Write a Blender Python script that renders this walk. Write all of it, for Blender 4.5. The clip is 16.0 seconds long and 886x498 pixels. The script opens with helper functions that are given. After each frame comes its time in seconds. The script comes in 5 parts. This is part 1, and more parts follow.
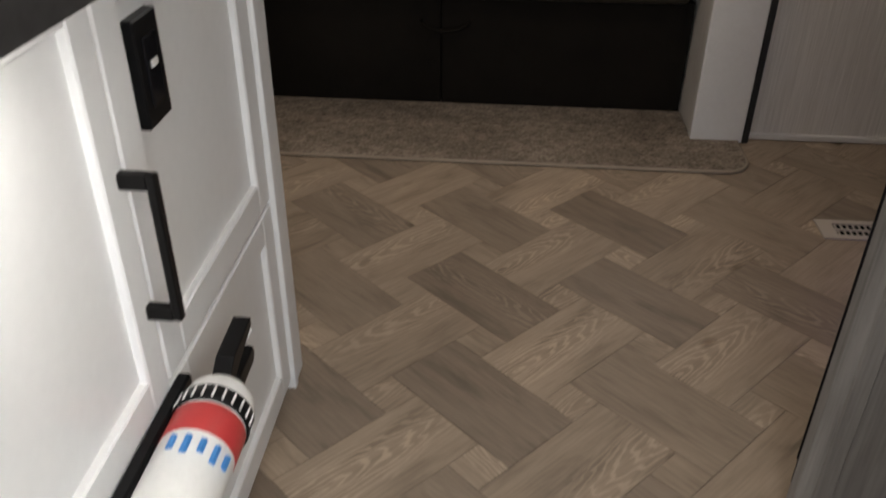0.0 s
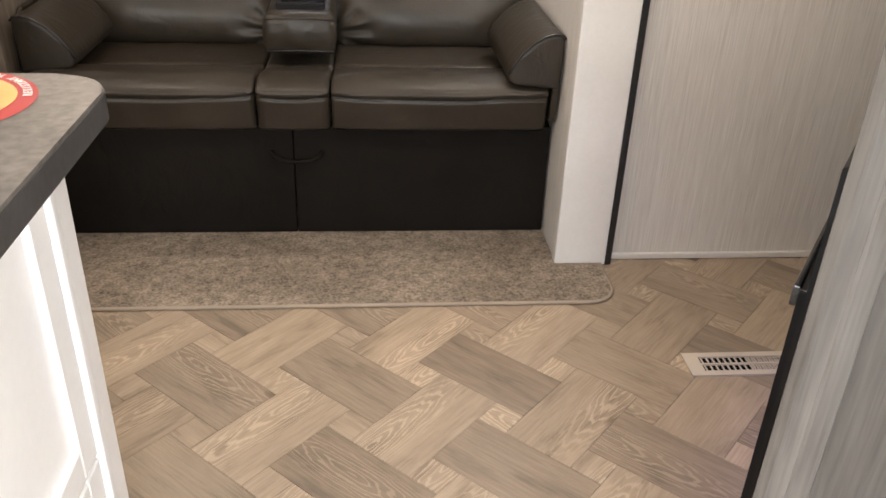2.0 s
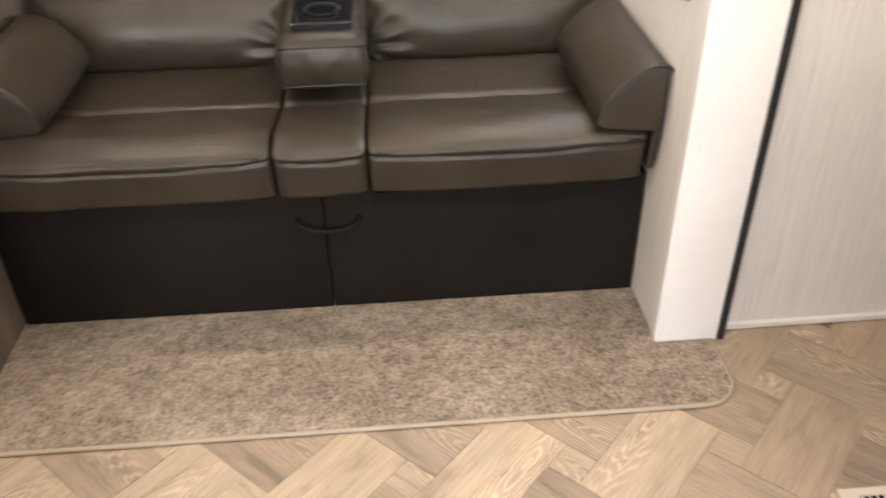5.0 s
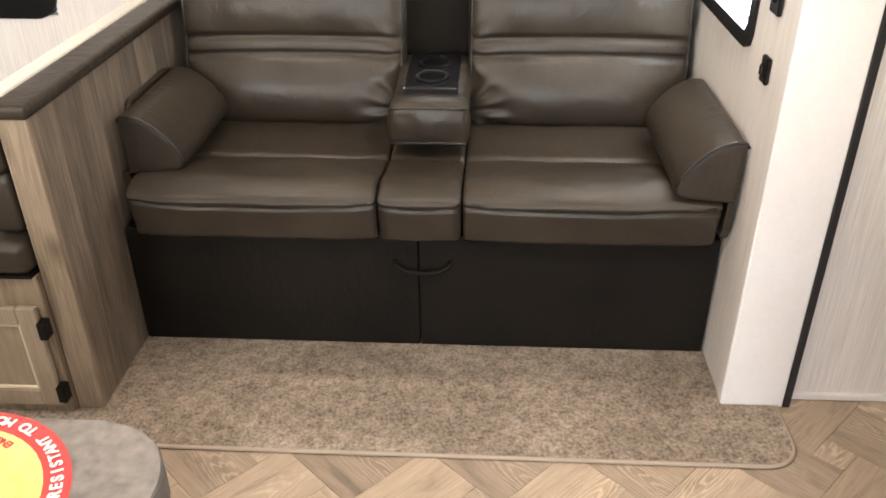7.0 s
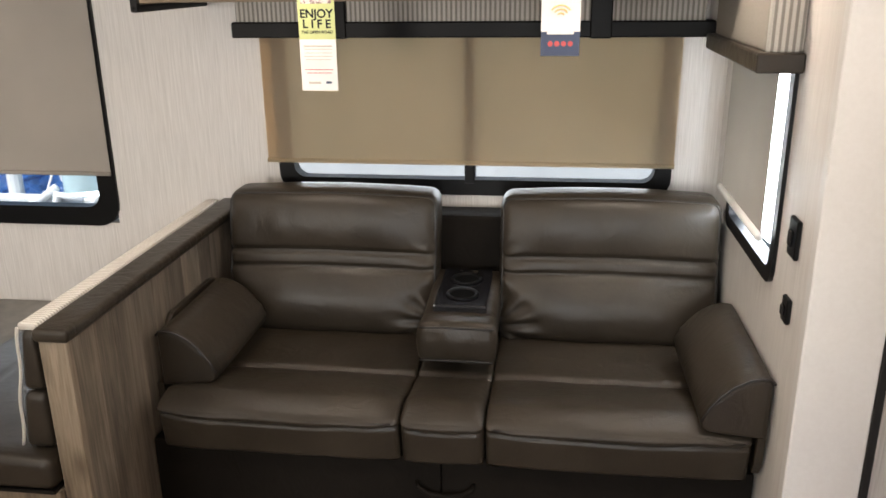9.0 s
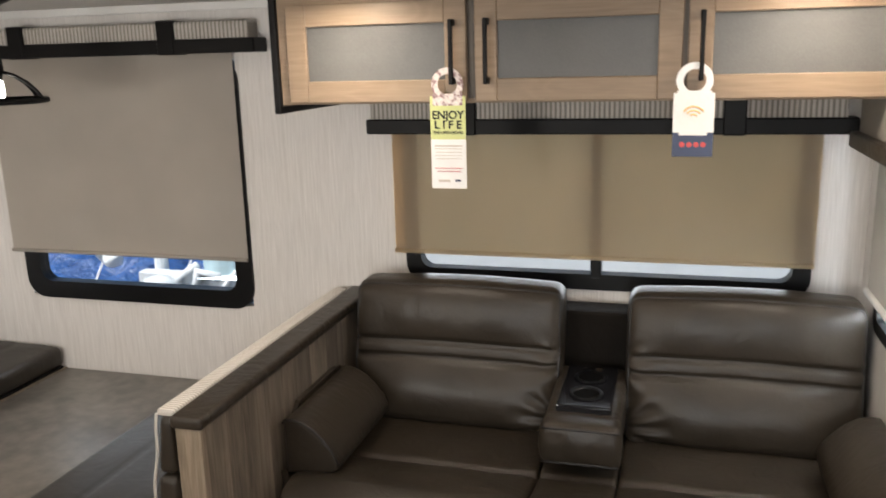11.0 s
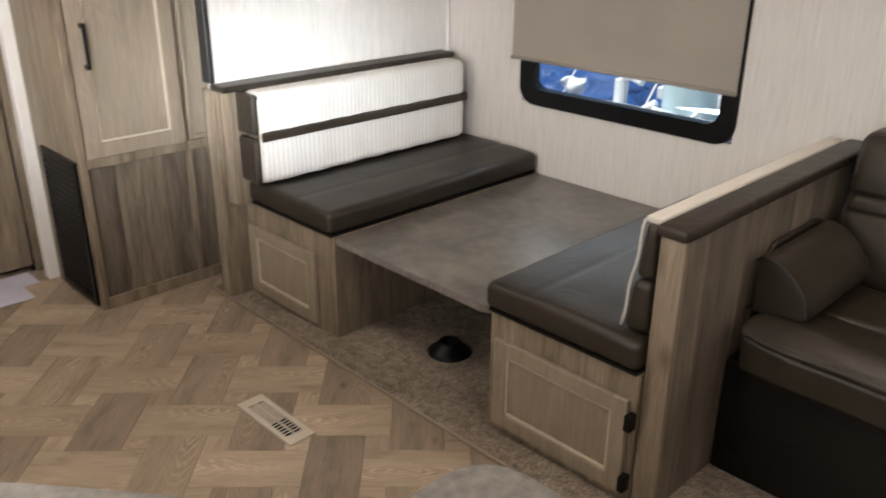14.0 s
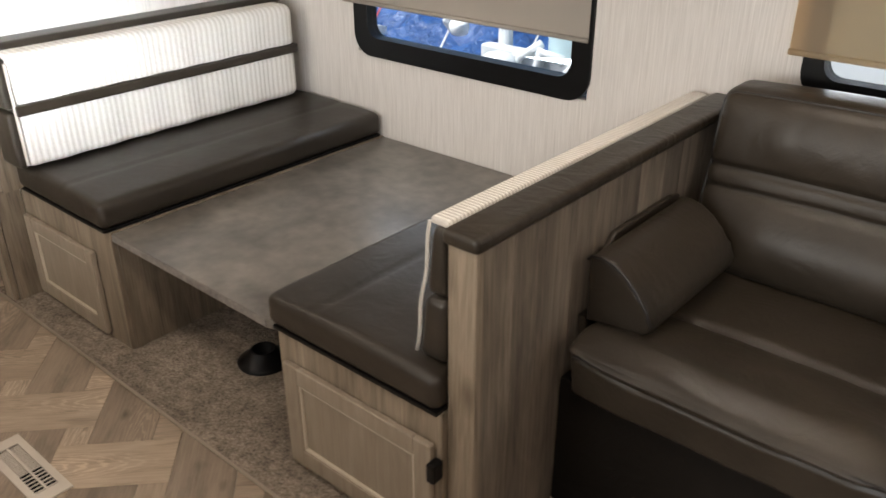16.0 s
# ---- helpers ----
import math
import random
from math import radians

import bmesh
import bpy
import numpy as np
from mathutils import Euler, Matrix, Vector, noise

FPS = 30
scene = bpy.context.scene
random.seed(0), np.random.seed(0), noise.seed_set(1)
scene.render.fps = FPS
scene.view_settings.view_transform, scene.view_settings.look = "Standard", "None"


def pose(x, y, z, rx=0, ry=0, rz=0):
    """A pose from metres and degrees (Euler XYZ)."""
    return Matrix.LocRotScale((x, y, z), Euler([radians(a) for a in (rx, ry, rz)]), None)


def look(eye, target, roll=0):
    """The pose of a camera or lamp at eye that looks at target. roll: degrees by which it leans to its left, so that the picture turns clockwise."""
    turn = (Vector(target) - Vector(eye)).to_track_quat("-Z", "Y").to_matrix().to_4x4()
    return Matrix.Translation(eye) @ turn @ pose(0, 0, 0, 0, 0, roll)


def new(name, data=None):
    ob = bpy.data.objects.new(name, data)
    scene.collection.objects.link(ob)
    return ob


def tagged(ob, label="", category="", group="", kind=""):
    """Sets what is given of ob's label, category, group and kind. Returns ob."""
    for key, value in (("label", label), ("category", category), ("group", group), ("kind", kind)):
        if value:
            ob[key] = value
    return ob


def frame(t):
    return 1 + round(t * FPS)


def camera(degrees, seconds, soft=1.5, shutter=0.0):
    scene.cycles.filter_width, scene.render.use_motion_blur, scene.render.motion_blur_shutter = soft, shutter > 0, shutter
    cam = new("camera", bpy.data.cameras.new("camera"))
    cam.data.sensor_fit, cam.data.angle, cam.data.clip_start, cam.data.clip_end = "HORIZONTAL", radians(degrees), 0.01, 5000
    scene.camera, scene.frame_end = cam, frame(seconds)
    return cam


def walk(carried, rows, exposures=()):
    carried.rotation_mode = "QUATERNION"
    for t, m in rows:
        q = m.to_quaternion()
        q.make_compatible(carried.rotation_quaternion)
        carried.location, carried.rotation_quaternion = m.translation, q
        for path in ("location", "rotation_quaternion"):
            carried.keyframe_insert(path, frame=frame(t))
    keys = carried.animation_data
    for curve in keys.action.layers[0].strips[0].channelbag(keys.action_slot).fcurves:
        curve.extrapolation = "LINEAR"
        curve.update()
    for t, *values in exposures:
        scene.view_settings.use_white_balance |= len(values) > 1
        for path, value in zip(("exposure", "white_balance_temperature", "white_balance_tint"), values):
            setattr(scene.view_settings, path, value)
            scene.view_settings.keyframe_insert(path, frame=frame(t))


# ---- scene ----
cam = camera(56.5, 16.0, soft=1.6, shutter=0.3)
PATH = [
    (0, (0.056, 0.214, 1.108), (-0.075, 1.907, 0.051), 0.5),
    (0.5, (0.016, 0.362, 1.187), (0.013, 2.102, 0.201), 1.1),
    (1, (0.026, 0.401, 1.278), (0.135, 2.141, 0.299), 2.2),
    (1.5, (0.074, 0.431, 1.302), (0.287, 2.181, 0.358), 1.4),
    (2, (0.066, 0.467, 1.3), (0.246, 2.213, 0.342), 2.3),
    (2.5, (0.116, 0.56, 1.31), (0.397, 2.284, 0.336), 4.6),
    (3, (0.193, 0.746, 1.358), (0.546, 2.462, 0.393), 4.2),
    (3.5, (0.136, 0.851, 1.446), (0.393, 2.546, 0.415), -1.8),
    (4, (0.086, 1.03, 1.454), (0.412, 2.702, 0.406), -4.5),
    (4.5, (0.041, 1.17, 1.408), (0.411, 2.794, 0.302), -2.8),
    (5, (0.014, 1.161, 1.432), (0.123, 2.796, 0.285), -1.2),
    (5.2, (0.038, 1.148, 1.446), (0.024, 2.795, 0.312), -1.1),
    (7.3, (0.017, 0.964, 1.51), (-0.096, 2.722, 0.564), -0.1),
    (7.5, (0.037, 0.97, 1.537), (-0.081, 2.753, 0.64), 0.4),
    (8, (0.08, 1.011, 1.625), (-0.081, 2.841, 0.834), -0.2),
    (8.5, (0.099, 1.009, 1.634), (-0.108, 2.874, 0.943), -0.4),
    (10.8, (0.085, 1.026, 1.677), (-0.401, 2.9, 1.175), -1.8),
    (11, (0.082, 1.026, 1.693), (-0.455, 2.898, 1.237), -1.5),
    (11.5, (0.04, 1.029, 1.688), (-0.66, 2.862, 1.304), -0.8),
    (12, (0.001, 1.007, 1.686), (-0.889, 2.753, 1.289), -0.5),
    (12.5, (-0.013, 0.98, 1.696), (-1.011, 2.666, 1.295), -0.2),
    (13, (-0.028, 0.949, 1.67), (-1.103, 2.568, 1.199), 0.7),
    (13.4, (-0.068, 0.939, 1.617), (-1.214, 2.462, 1.011), 1.4),
    (13.5, (-0.066, 0.932, 1.623), (-1.239, 2.416, 0.975), 1.2),
    (13.7, (-0.077, 0.924, 1.614), (-1.304, 2.336, 0.906), 1.0),
    (14, (-0.084, 0.905, 1.593), (-1.401, 2.194, 0.817), 0.5),
    (14.5, (-0.086, 0.917, 1.56), (-1.495, 2.043, 0.696), -0.7),
    (15, (-0.192, 1.063, 1.538), (-1.536, 2.23, 0.627), -1.8),
    (15.5, (-0.244, 1.311, 1.545), (-1.371, 2.697, 0.646), -1.3),
    (16, (-0.162, 1.566, 1.529), (-1.328, 2.913, 0.621), -0.1),
]
EXPOSURES = [(0.0, -0.85), (0.5, -0.35), (1.0, 0.18), (1.5, 0.62), (2.0, 0.92), (2.5, 1.22), (3.5, 1.55), (4.5, 1.65), (5.0, 1.62), (7.5, 1.35), (8.5, 0.88), (11.0, 0.5), (12.0, 0.26), (12.5, -0.05), (13.0, 0.04), (14.0, 0.46), (14.5, 0.52), (15.2, 0.47), (16.0, 0.68)]
walk(cam, [(t, look(eye, target, roll)) for t, eye, target, roll in PATH], EXPOSURES)

# ---- world, daylight and lamps ----
world = bpy.data.worlds.new("sky")
scene.world = world
world.use_nodes = True
wn = world.node_tree
sky = wn.nodes.new("ShaderNodeTexSky")
sky.sky_type, sky.sun_disc = "NISHITA", False
sky.sun_elevation, sky.sun_rotation = radians(38), radians(205)
wn.nodes["Background"].inputs["Strength"].default_value = 0.15
wn.links.new(sky.outputs["Color"], wn.nodes["Background"].inputs["Color"])


def lamp(name, kind, m, energy, color, size=0.1, size_y=None, spread=None):
    d = bpy.data.lights.new(name, kind)
    d.energy, d.color = energy, color
    if kind == "AREA":
        d.shape = "RECTANGLE" if size_y else "DISK"
        d.size = size
        if size_y:
            d.size_y = size_y
        if spread:
            d.spread = radians(spread)
    elif kind == "SUN":
        d.angle = radians(0.5)
    else:
        d.shadow_soft_size = size
    ob = new(name, d)
    ob.matrix_world = m
    return ob


WARM = (1.0, 0.85, 0.71)
COOL = (0.88, 0.94, 1.0)
lamp("sun", "SUN", look((0, 0, 10), (1.5, 3.5, 0)), 3.6, (1.0, 0.95, 0.88))
# first two: slide-out pucks; the rest are unseen, added to brighten the main room
PUCKS = [(-0.80, 3.10, 1.905), (0.40, 3.10, 1.905), (-2.9, 1.5, 2.08), (-1.6, 1.9, 2.08), (-0.3, 2.0, 2.08), (0.78, 1.95, 2.08), (-0.6, 0.5, 2.08)]
for x, y, z in PUCKS:
    lamp("puck_glow", "AREA", look((x, y, z - 0.045), (x, y, 0)), (2.6 if z < 2 else 5.6 if x > 0.5 else 6.3 if x < -2 else 2.8 if x < -1 else 3.2), WARM, 0.11, spread=170)
lamp("pendant_glow", "POINT", pose(-1.96, 3.15, 1.63), 0.6, (1.0, 0.9, 0.78), 0.03)
# daylight in the entry doorway and in the kitchen window over the sink
lamp("doorway_daylight", "AREA", look((0.38, -0.62, 1.10), (-0.34, 1.3, 0.6)), 38, (0.94, 0.955, 0.97), 0.7, 1.7)
lamp("doorway_beam", "AREA", look((0.15, -0.55, 1.22), (-3.02, 2.80, 0.80)), 3.6, COOL, 0.45, 0.5, spread=18)
lamp("doorway_beam", "AREA", look((0.20, -0.55, 1.50), (-3.3, 2.2, 0.60)), 4.6, COOL, 0.45, 0.6, spread=36)
lamp("side_window_daylight", "AREA", look((0.705, 3.31, 1.21), (-3.0, 3.0, 0.95)), 14, COOL, 0.48, 0.62)
lamp("window_gap_daylight", "AREA", look((-2.0, 3.785, 0.885), (-1.95, 3.0, 0.45)), 1.0, COOL, 0.95, 0.08)
lamp("window_gap_daylight", "AREA", look((-0.17, 3.785, 0.965), (-0.17, 3.2, 0.88)), 0.9, COOL, 1.2, 0.07)
lamp("kitchen_window_daylight", "AREA", look((-1.75, -0.33, 1.32), (-3.2, 2.35, 0.75)), 34, (1.0, 0.95, 0.88), 0.85, 0.5)
lamp("counter_strip_glow", "AREA", look((-0.278, 0.70, 0.930), (-0.36, 0.70, 0.55)) @ pose(0, 0, 0, 0, 0, 90), 7.0, (1.0, 0.96, 0.90), 1.3, 0.015)

# ---- materials ----


def nodes_of(name):
    m = bpy.data.materials.new(name)
    m.use_nodes = True
    t = m.node_tree
    return m, t, t.nodes, t.links, t.nodes["Principled BSDF"]


def ramp(n, stops):
    r = n.new("ShaderNodeValToRGB")
    e = r.color_ramp.elements
    while len(e) < len(stops):
        e.new(0.5)
    for el, (p, c) in zip(e, stops):
        el.position, el.color = p, (*c, 1)
    return r


def coords(n, l, scale, rnd=False, kind="Object"):
    tc = n.new("ShaderNodeTexCoord")
    mp = n.new("ShaderNodeMapping")
    mp.inputs["Scale"].default_value = scale
    l.new(tc.outputs[kind], mp.inputs["Vector"])
    if rnd:
        oi = n.new("ShaderNodeObjectInfo")
        cx = n.new("ShaderNodeCombineXYZ")
        mul = n.new("ShaderNodeMath")
        mul.operation = "MULTIPLY"
        mul.inputs[1].default_value = 37.0
        l.new(oi.outputs["Random"], mul.inputs[0])
        for k in "XYZ":
            l.new(mul.outputs[0], cx.inputs[k])
        l.new(cx.outputs[0], mp.inputs["Location"])
    return mp


def noise_tex(n, l, vec, scale, detail=4, rough=0.55, dist=0.0):
    t = n.new("ShaderNodeTexNoise")
    t.inputs["Scale"].default_value, t.inputs["Detail"].default_value = scale, detail
    t.inputs["Roughness"].default_value, t.inputs["Distortion"].default_value = rough, dist
    l.new(vec.outputs[0], t.inputs["Vector"])
    return t


def mix(n, l, a, b, fac, how="MIX"):
    m = n.new("ShaderNodeMix")
    m.data_type, m.blend_type = "RGBA", how
    for key, v in (("Factor", fac), ("A", a), ("B", b)):
        s = [i for i in m.inputs if i.name == key and (i.type == "RGBA" or (key == "Factor" and i.type == "VALUE"))][0]
        if isinstance(v, (int, float)):
            s.default_value = v
        elif isinstance(v, tuple):
            s.default_value = (*v, 1)
        else:
            l.new(v, s)
    return [o for o in m.outputs if o.type == "RGBA"][0]


def bump(n, l, bsdf, height, strength, dist=0.002):
    b = n.new("ShaderNodeBump")
    b.inputs["Strength"].default_value, b.inputs["Distance"].default_value = strength, dist
    l.new(height, b.inputs["Height"])
    l.new(b.outputs[0], bsdf.inputs["Normal"])


def surf(name, dark, light, scale=(1, 1, 1), size=6, fine=(1, 1, 1), fine_size=80, rough=0.5, rough_var=0.1, metal=0.0, bumps=0.15, depth=0.002, spread=(0.35, 0.65), fine_mix=0.35, rnd=False, specular=0.5, wrinkle=0.0):
    """Two scales of mottling between two tones, with fine relief."""
    m, t, n, l, b = nodes_of(name)
    big = noise_tex(n, l, coords(n, l, scale, rnd), size, 5)
    small = noise_tex(n, l, coords(n, l, fine, rnd), fine_size, 4)
    r1 = ramp(n, [(spread[0], dark), (spread[1], light)])
    r2 = ramp(n, [(0.3, dark), (0.7, light)])
    l.new(big.outputs["Fac"], r1.inputs["Fac"])
    l.new(small.outputs["Fac"], r2.inputs["Fac"])
    l.new(mix(n, l, r1.outputs[0], r2.outputs[0], fine_mix), b.inputs["Base Color"])
    mr = n.new("ShaderNodeMapRange")
    mr.inputs["To Min"].default_value, mr.inputs["To Max"].default_value = max(rough - rough_var, 0.03), min(rough + rough_var, 1)
    l.new(big.outputs["Fac"], mr.inputs["Value"])
    l.new(mr.outputs[0], b.inputs["Roughness"])
    b.inputs["Metallic"].default_value = metal
    b.inputs["Specular IOR Level"].default_value = specular
    bump(n, l, b, small.outputs["Fac"], bumps, depth)
    if wrinkle:
        fold = noise_tex(n, l, coords(n, l, (1, 1.4, 0.8), rnd), 13, 3, 0.55, 1.4)
        soft = n.new("ShaderNodeBump")
        soft.inputs["Strength"].default_value = wrinkle
        soft.inputs["Distance"].default_value = 0.012
        l.new(fold.outputs["Fac"], soft.inputs["Height"])
        l.new(soft.outputs["Normal"], b.inputs["Normal"].links[0].from_node.inputs["Normal"])
    return m


def wood(name, dark, mid, light, grain="z", rough=0.45, rnd=False, knots=True, bumps=0.2, figure=0.30):
    """Printed or real wood with long grain, cathedral figure and knots along one axis."""
    m, t, n, l, b = nodes_of(name)
    k = {"x": (1.0, 9, 9), "y": (9, 1.0, 9), "z": (9, 9, 1.0)}[grain]
    k2 = {"x": (3, 90, 90), "y": (90, 3, 90), "z": (90, 90, 3)}[grain]
    k3 = {"x": (0.6, 2.4, 2.4), "y": (2.4, 0.6, 2.4), "z": (2.4, 2.4, 0.6)}[grain]
    fig = noise_tex(n, l, coords(n, l, k3, rnd), 3.2, 2, 0.5, 0.3)
    sn = n.new("ShaderNodeMath")
    sn.operation = "MULTIPLY"
    sn.inputs[1].default_value = 64.0
    l.new(fig.outputs["Fac"], sn.inputs[0])
    ss = n.new("ShaderNodeMath")
    ss.operation = "SINE"
    l.new(sn.outputs[0], ss.inputs[0])
    rings = ramp(n, [(0.0, tuple((a + b) / 2 for a, b in zip(dark, mid))), (0.6, mid), (1.0, light)])
    mr = n.new("ShaderNodeMapRange")
    mr.inputs["From Min"].default_value = -1
    l.new(ss.outputs[0], mr.inputs["Value"])
    l.new(mr.outputs[0], rings.inputs["Fac"])
    g = noise_tex(n, l, coords(n, l, k, rnd), 2.2, 6, 0.6, 0.4)
    gr = ramp(n, [(0.3, dark), (0.5, mid), (0.72, light)])
    l.new(g.outputs["Fac"], gr.inputs["Fac"])
    fine = noise_tex(n, l, coords(n, l, k2, rnd), 2.0, 3, 0.6)
    fr = ramp(n, [(0.35, dark), (0.6, light)])
    l.new(fine.outputs["Fac"], fr.inputs["Fac"])
    c = mix(n, l, gr.outputs[0], rings.outputs[0], figure)
    c = mix(n, l, c, fr.outputs[0], 0.25)
    if knots:
        kv = n.new("ShaderNodeTexVoronoi")
        kv.inputs["Scale"].default_value = 3.3
        l.new(coords(n, l, {"x": (0.55, 1.3, 1.3), "y": (1.3, 0.55, 1.3), "z": (1.3, 1.3, 0.55)}[grain], rnd).outputs[0], kv.inputs["Vector"])
        kr = ramp(n, [(0.03, (0.30, 0.27, 0.24)), (0.11, (1, 1, 1))])
        l.new(kv.outputs["Distance"], kr.inputs["Fac"])
        c = mix(n, l, c, kr.outputs[0], 0.75, "MULTIPLY")
    if rnd:
        oi = n.new("ShaderNodeObjectInfo")
        rr = ramp(n, [(0.0, (0.66, 0.64, 0.62)), (0.5, (0.92, 0.90, 0.87)), (1.0, (1.20, 1.16, 1.09))])
        l.new(oi.outputs["Random"], rr.inputs["Fac"])
        c = mix(n, l, c, rr.outputs[0], 1.0, "MULTIPLY")
    l.new(c, b.inputs["Base Color"])
    b.inputs["Roughness"].default_value = rough
    b.inputs["Specular IOR Level"].default_value = 0.3
    bump(n, l, b, fine.outputs["Fac"], bumps, 0.001)
    return m


def floor_print(name, tone):
    """Vinyl oak print: soft streaks, pale cathedral arcs on some blocks, a few smudged knots."""
    m, t, n, l, b = nodes_of(name)
    oi = n.new("ShaderNodeObjectInfo")

    def maths(op, a, c):
        k = n.new("ShaderNodeMath")
        k.operation = op
        for q, v in enumerate((a, c)):
            if isinstance(v, (int, float)):
                k.inputs[q].default_value = v
            else:
                l.new(v, k.inputs[q])
        return k.outputs[0]

    def col(f):
        return tuple(c * f for c in tone)

    broad = noise_tex(n, l, coords(n, l, (2.2, 9, 9), True), 2.4, 4, 0.55, 0.5)
    br = ramp(n, [(0.30, col(0.50)), (0.46, col(0.92)), (0.72, col(1.16))])
    l.new(broad.outputs["Fac"], br.inputs["Fac"])
    fine = noise_tex(n, l, coords(n, l, (5, 85, 85), True), 1.9, 4, 0.65)
    fr = ramp(n, [(0.33, col(0.62)), (0.64, col(1.22))])
    l.new(fine.outputs["Fac"], fr.inputs["Fac"])
    c = mix(n, l, br.outputs[0], fr.outputs[0], 0.40)
    # arcs round a point that wanders from block to block
    r2 = maths("FRACT", maths("MULTIPLY", oi.outputs["Random"], 17.31), 0)
    r3 = maths("FRACT", maths("MULTIPLY", oi.outputs["Random"], 53.77), 0)
    tc = n.new("ShaderNodeTexCoord")
    sx = n.new("ShaderNodeSeparateXYZ")
    l.new(tc.outputs["Object"], sx.inputs[0])
    cx = n.new("ShaderNodeCombineXYZ")
    l.new(maths("MULTIPLY", maths("ADD", sx.outputs["X"], maths("MULTIPLY", maths("SUBTRACT", r2, 0.5), 0.62)), 0.17), cx.inputs["X"])
    l.new(maths("ADD", sx.outputs["Y"], maths("MULTIPLY", maths("SUBTRACT", r3, 0.5), 0.11)), cx.inputs["Y"])
    l.new(maths("MULTIPLY", oi.outputs["Random"], 9.0), cx.inputs["Z"])
    wob = noise_tex(n, l, cx, 30.0, 3, 0.6)
    add = n.new("ShaderNodeVectorMath")
    add.operation = "LENGTH"
    flat = n.new("ShaderNodeCombineXYZ")
    fx_ = n.new("ShaderNodeSeparateXYZ")
    l.new(cx.outputs[0], fx_.inputs[0])
    l.new(fx_.outputs["X"], flat.inputs["X"])
    l.new(fx_.outputs["Y"], flat.inputs["Y"])
    l.new(flat.outputs[0], add.inputs[0])
    dist = maths("ADD", add.outputs["Value"], maths("MULTIPLY", wob.outputs["Fac"], 0.034))
    arcs = maths("SINE", maths("MULTIPLY", dist, 760.0), 0)
    line = ramp(n, [(0.62, (0, 0, 0)), (0.92, (1, 1, 1))])
    l.new(maths("ADD", maths("MULTIPLY", arcs, 0.5), 0.5), line.inputs["Fac"])
    some = maths("MULTIPLY", maths("GREATER_THAN", maths("FRACT", maths("MULTIPLY", oi.outputs["Random"], 7.13), 0), 0.36), 0.62)
    near = n.new("ShaderNodeMapRange")
    near.inputs["From Min"].default_value, near.inputs["From Max"].default_value = 0.075, 0.035
    l.new(add.outputs["Value"], near.inputs["Value"])
    patch = maths("MULTIPLY", maths("MULTIPLY", some, near.outputs[0]), line.outputs[0])
    c = mix(n, l, c, col(1.55), patch)
    kv = n.new("ShaderNodeTexVoronoi")
    kv.inputs["Scale"].default_value = 4.2
    l.new(coords(n, l, (0.75, 1.5, 1.5), True).outputs[0], kv.inputs["Vector"])
    kr = ramp(n, [(0.02, (0.42, 0.38, 0.34)), (0.10, (1, 1, 1))])
    l.new(kv.outputs["Distance"], kr.inputs["Fac"])
    c = mix(n, l, c, kr.outputs[0], 0.8, "MULTIPLY")
    rr = ramp(n, [(0.0, (0.84, 0.82, 0.80)), (0.5, (0.99, 0.98, 0.97)), (1.0, (1.13, 1.11, 1.08))])
    l.new(oi.outputs["Random"], rr.inputs["Fac"])
    c = mix(n, l, c, rr.outputs[0], 1.0, "MULTIPLY")
    l.new(c, b.inputs["Base Color"])
    b.inputs["Roughness"].default_value = 0.43
    b.inputs["Specular IOR Level"].default_value = 0.3
    bump(n, l, b, fine.outputs["Fac"], 0.22, 0.001)
    return m


def pile(name, dark, light):
    """Cut-pile carpet: fibre speckle, tufts and broad trodden patches."""
    m = surf(name, dark, light, size=34, fine_size=120, rough=0.95, rough_var=0.03, bumps=0.9, depth=0.007, fine_mix=0.66, specular=0.08)
    n, l = m.node_tree.nodes, m.node_tree.links
    b = n["Principled BSDF"]
    src = b.inputs["Base Color"].links[0].from_socket
    tread = noise_tex(n, l, coords(n, l, (0.8, 1.5, 1)), 3.6, 5, 0.62, 0.3)
    r = ramp(n, [(0.34, (0.72, 0.71, 0.71)), (0.66, (1.06, 1.06, 1.06))])
    l.new(tread.outputs["Fac"], r.inputs["Fac"])
    l.new(mix(n, l, src, r.outputs[0], 1.0, "MULTIPLY"), b.inputs["Base Color"])
    return m


def plain(name, color, rough=0.5, metal=0.0, spec=0.5):
    return surf(name, tuple(c * 0.86 for c in color), color, size=9, fine_size=150, rough=rough, rough_var=0.06, metal=metal, bumps=0.05, depth=0.0006, specular=spec)


def glow(name, color, strength):
    m, t, n, l, b = nodes_of(name)
    b.inputs["Emission Color"].default_value = (*color, 1)
    b.inputs["Emission Strength"].default_value = strength
    b.inputs["Base Color"].default_value = (*color, 1)
    return m


def glass(name, color, rough=0.02, alpha_mix=0.0):
    m, t, n, l, b = nodes_of(name)
    b.inputs["Base Color"].default_value = (*color, 1)
    b.inputs["Transmission Weight"].default_value = 1.0
    b.inputs["Roughness"].default_value = rough
    b.inputs["IOR"].default_value = 1.45
    return m


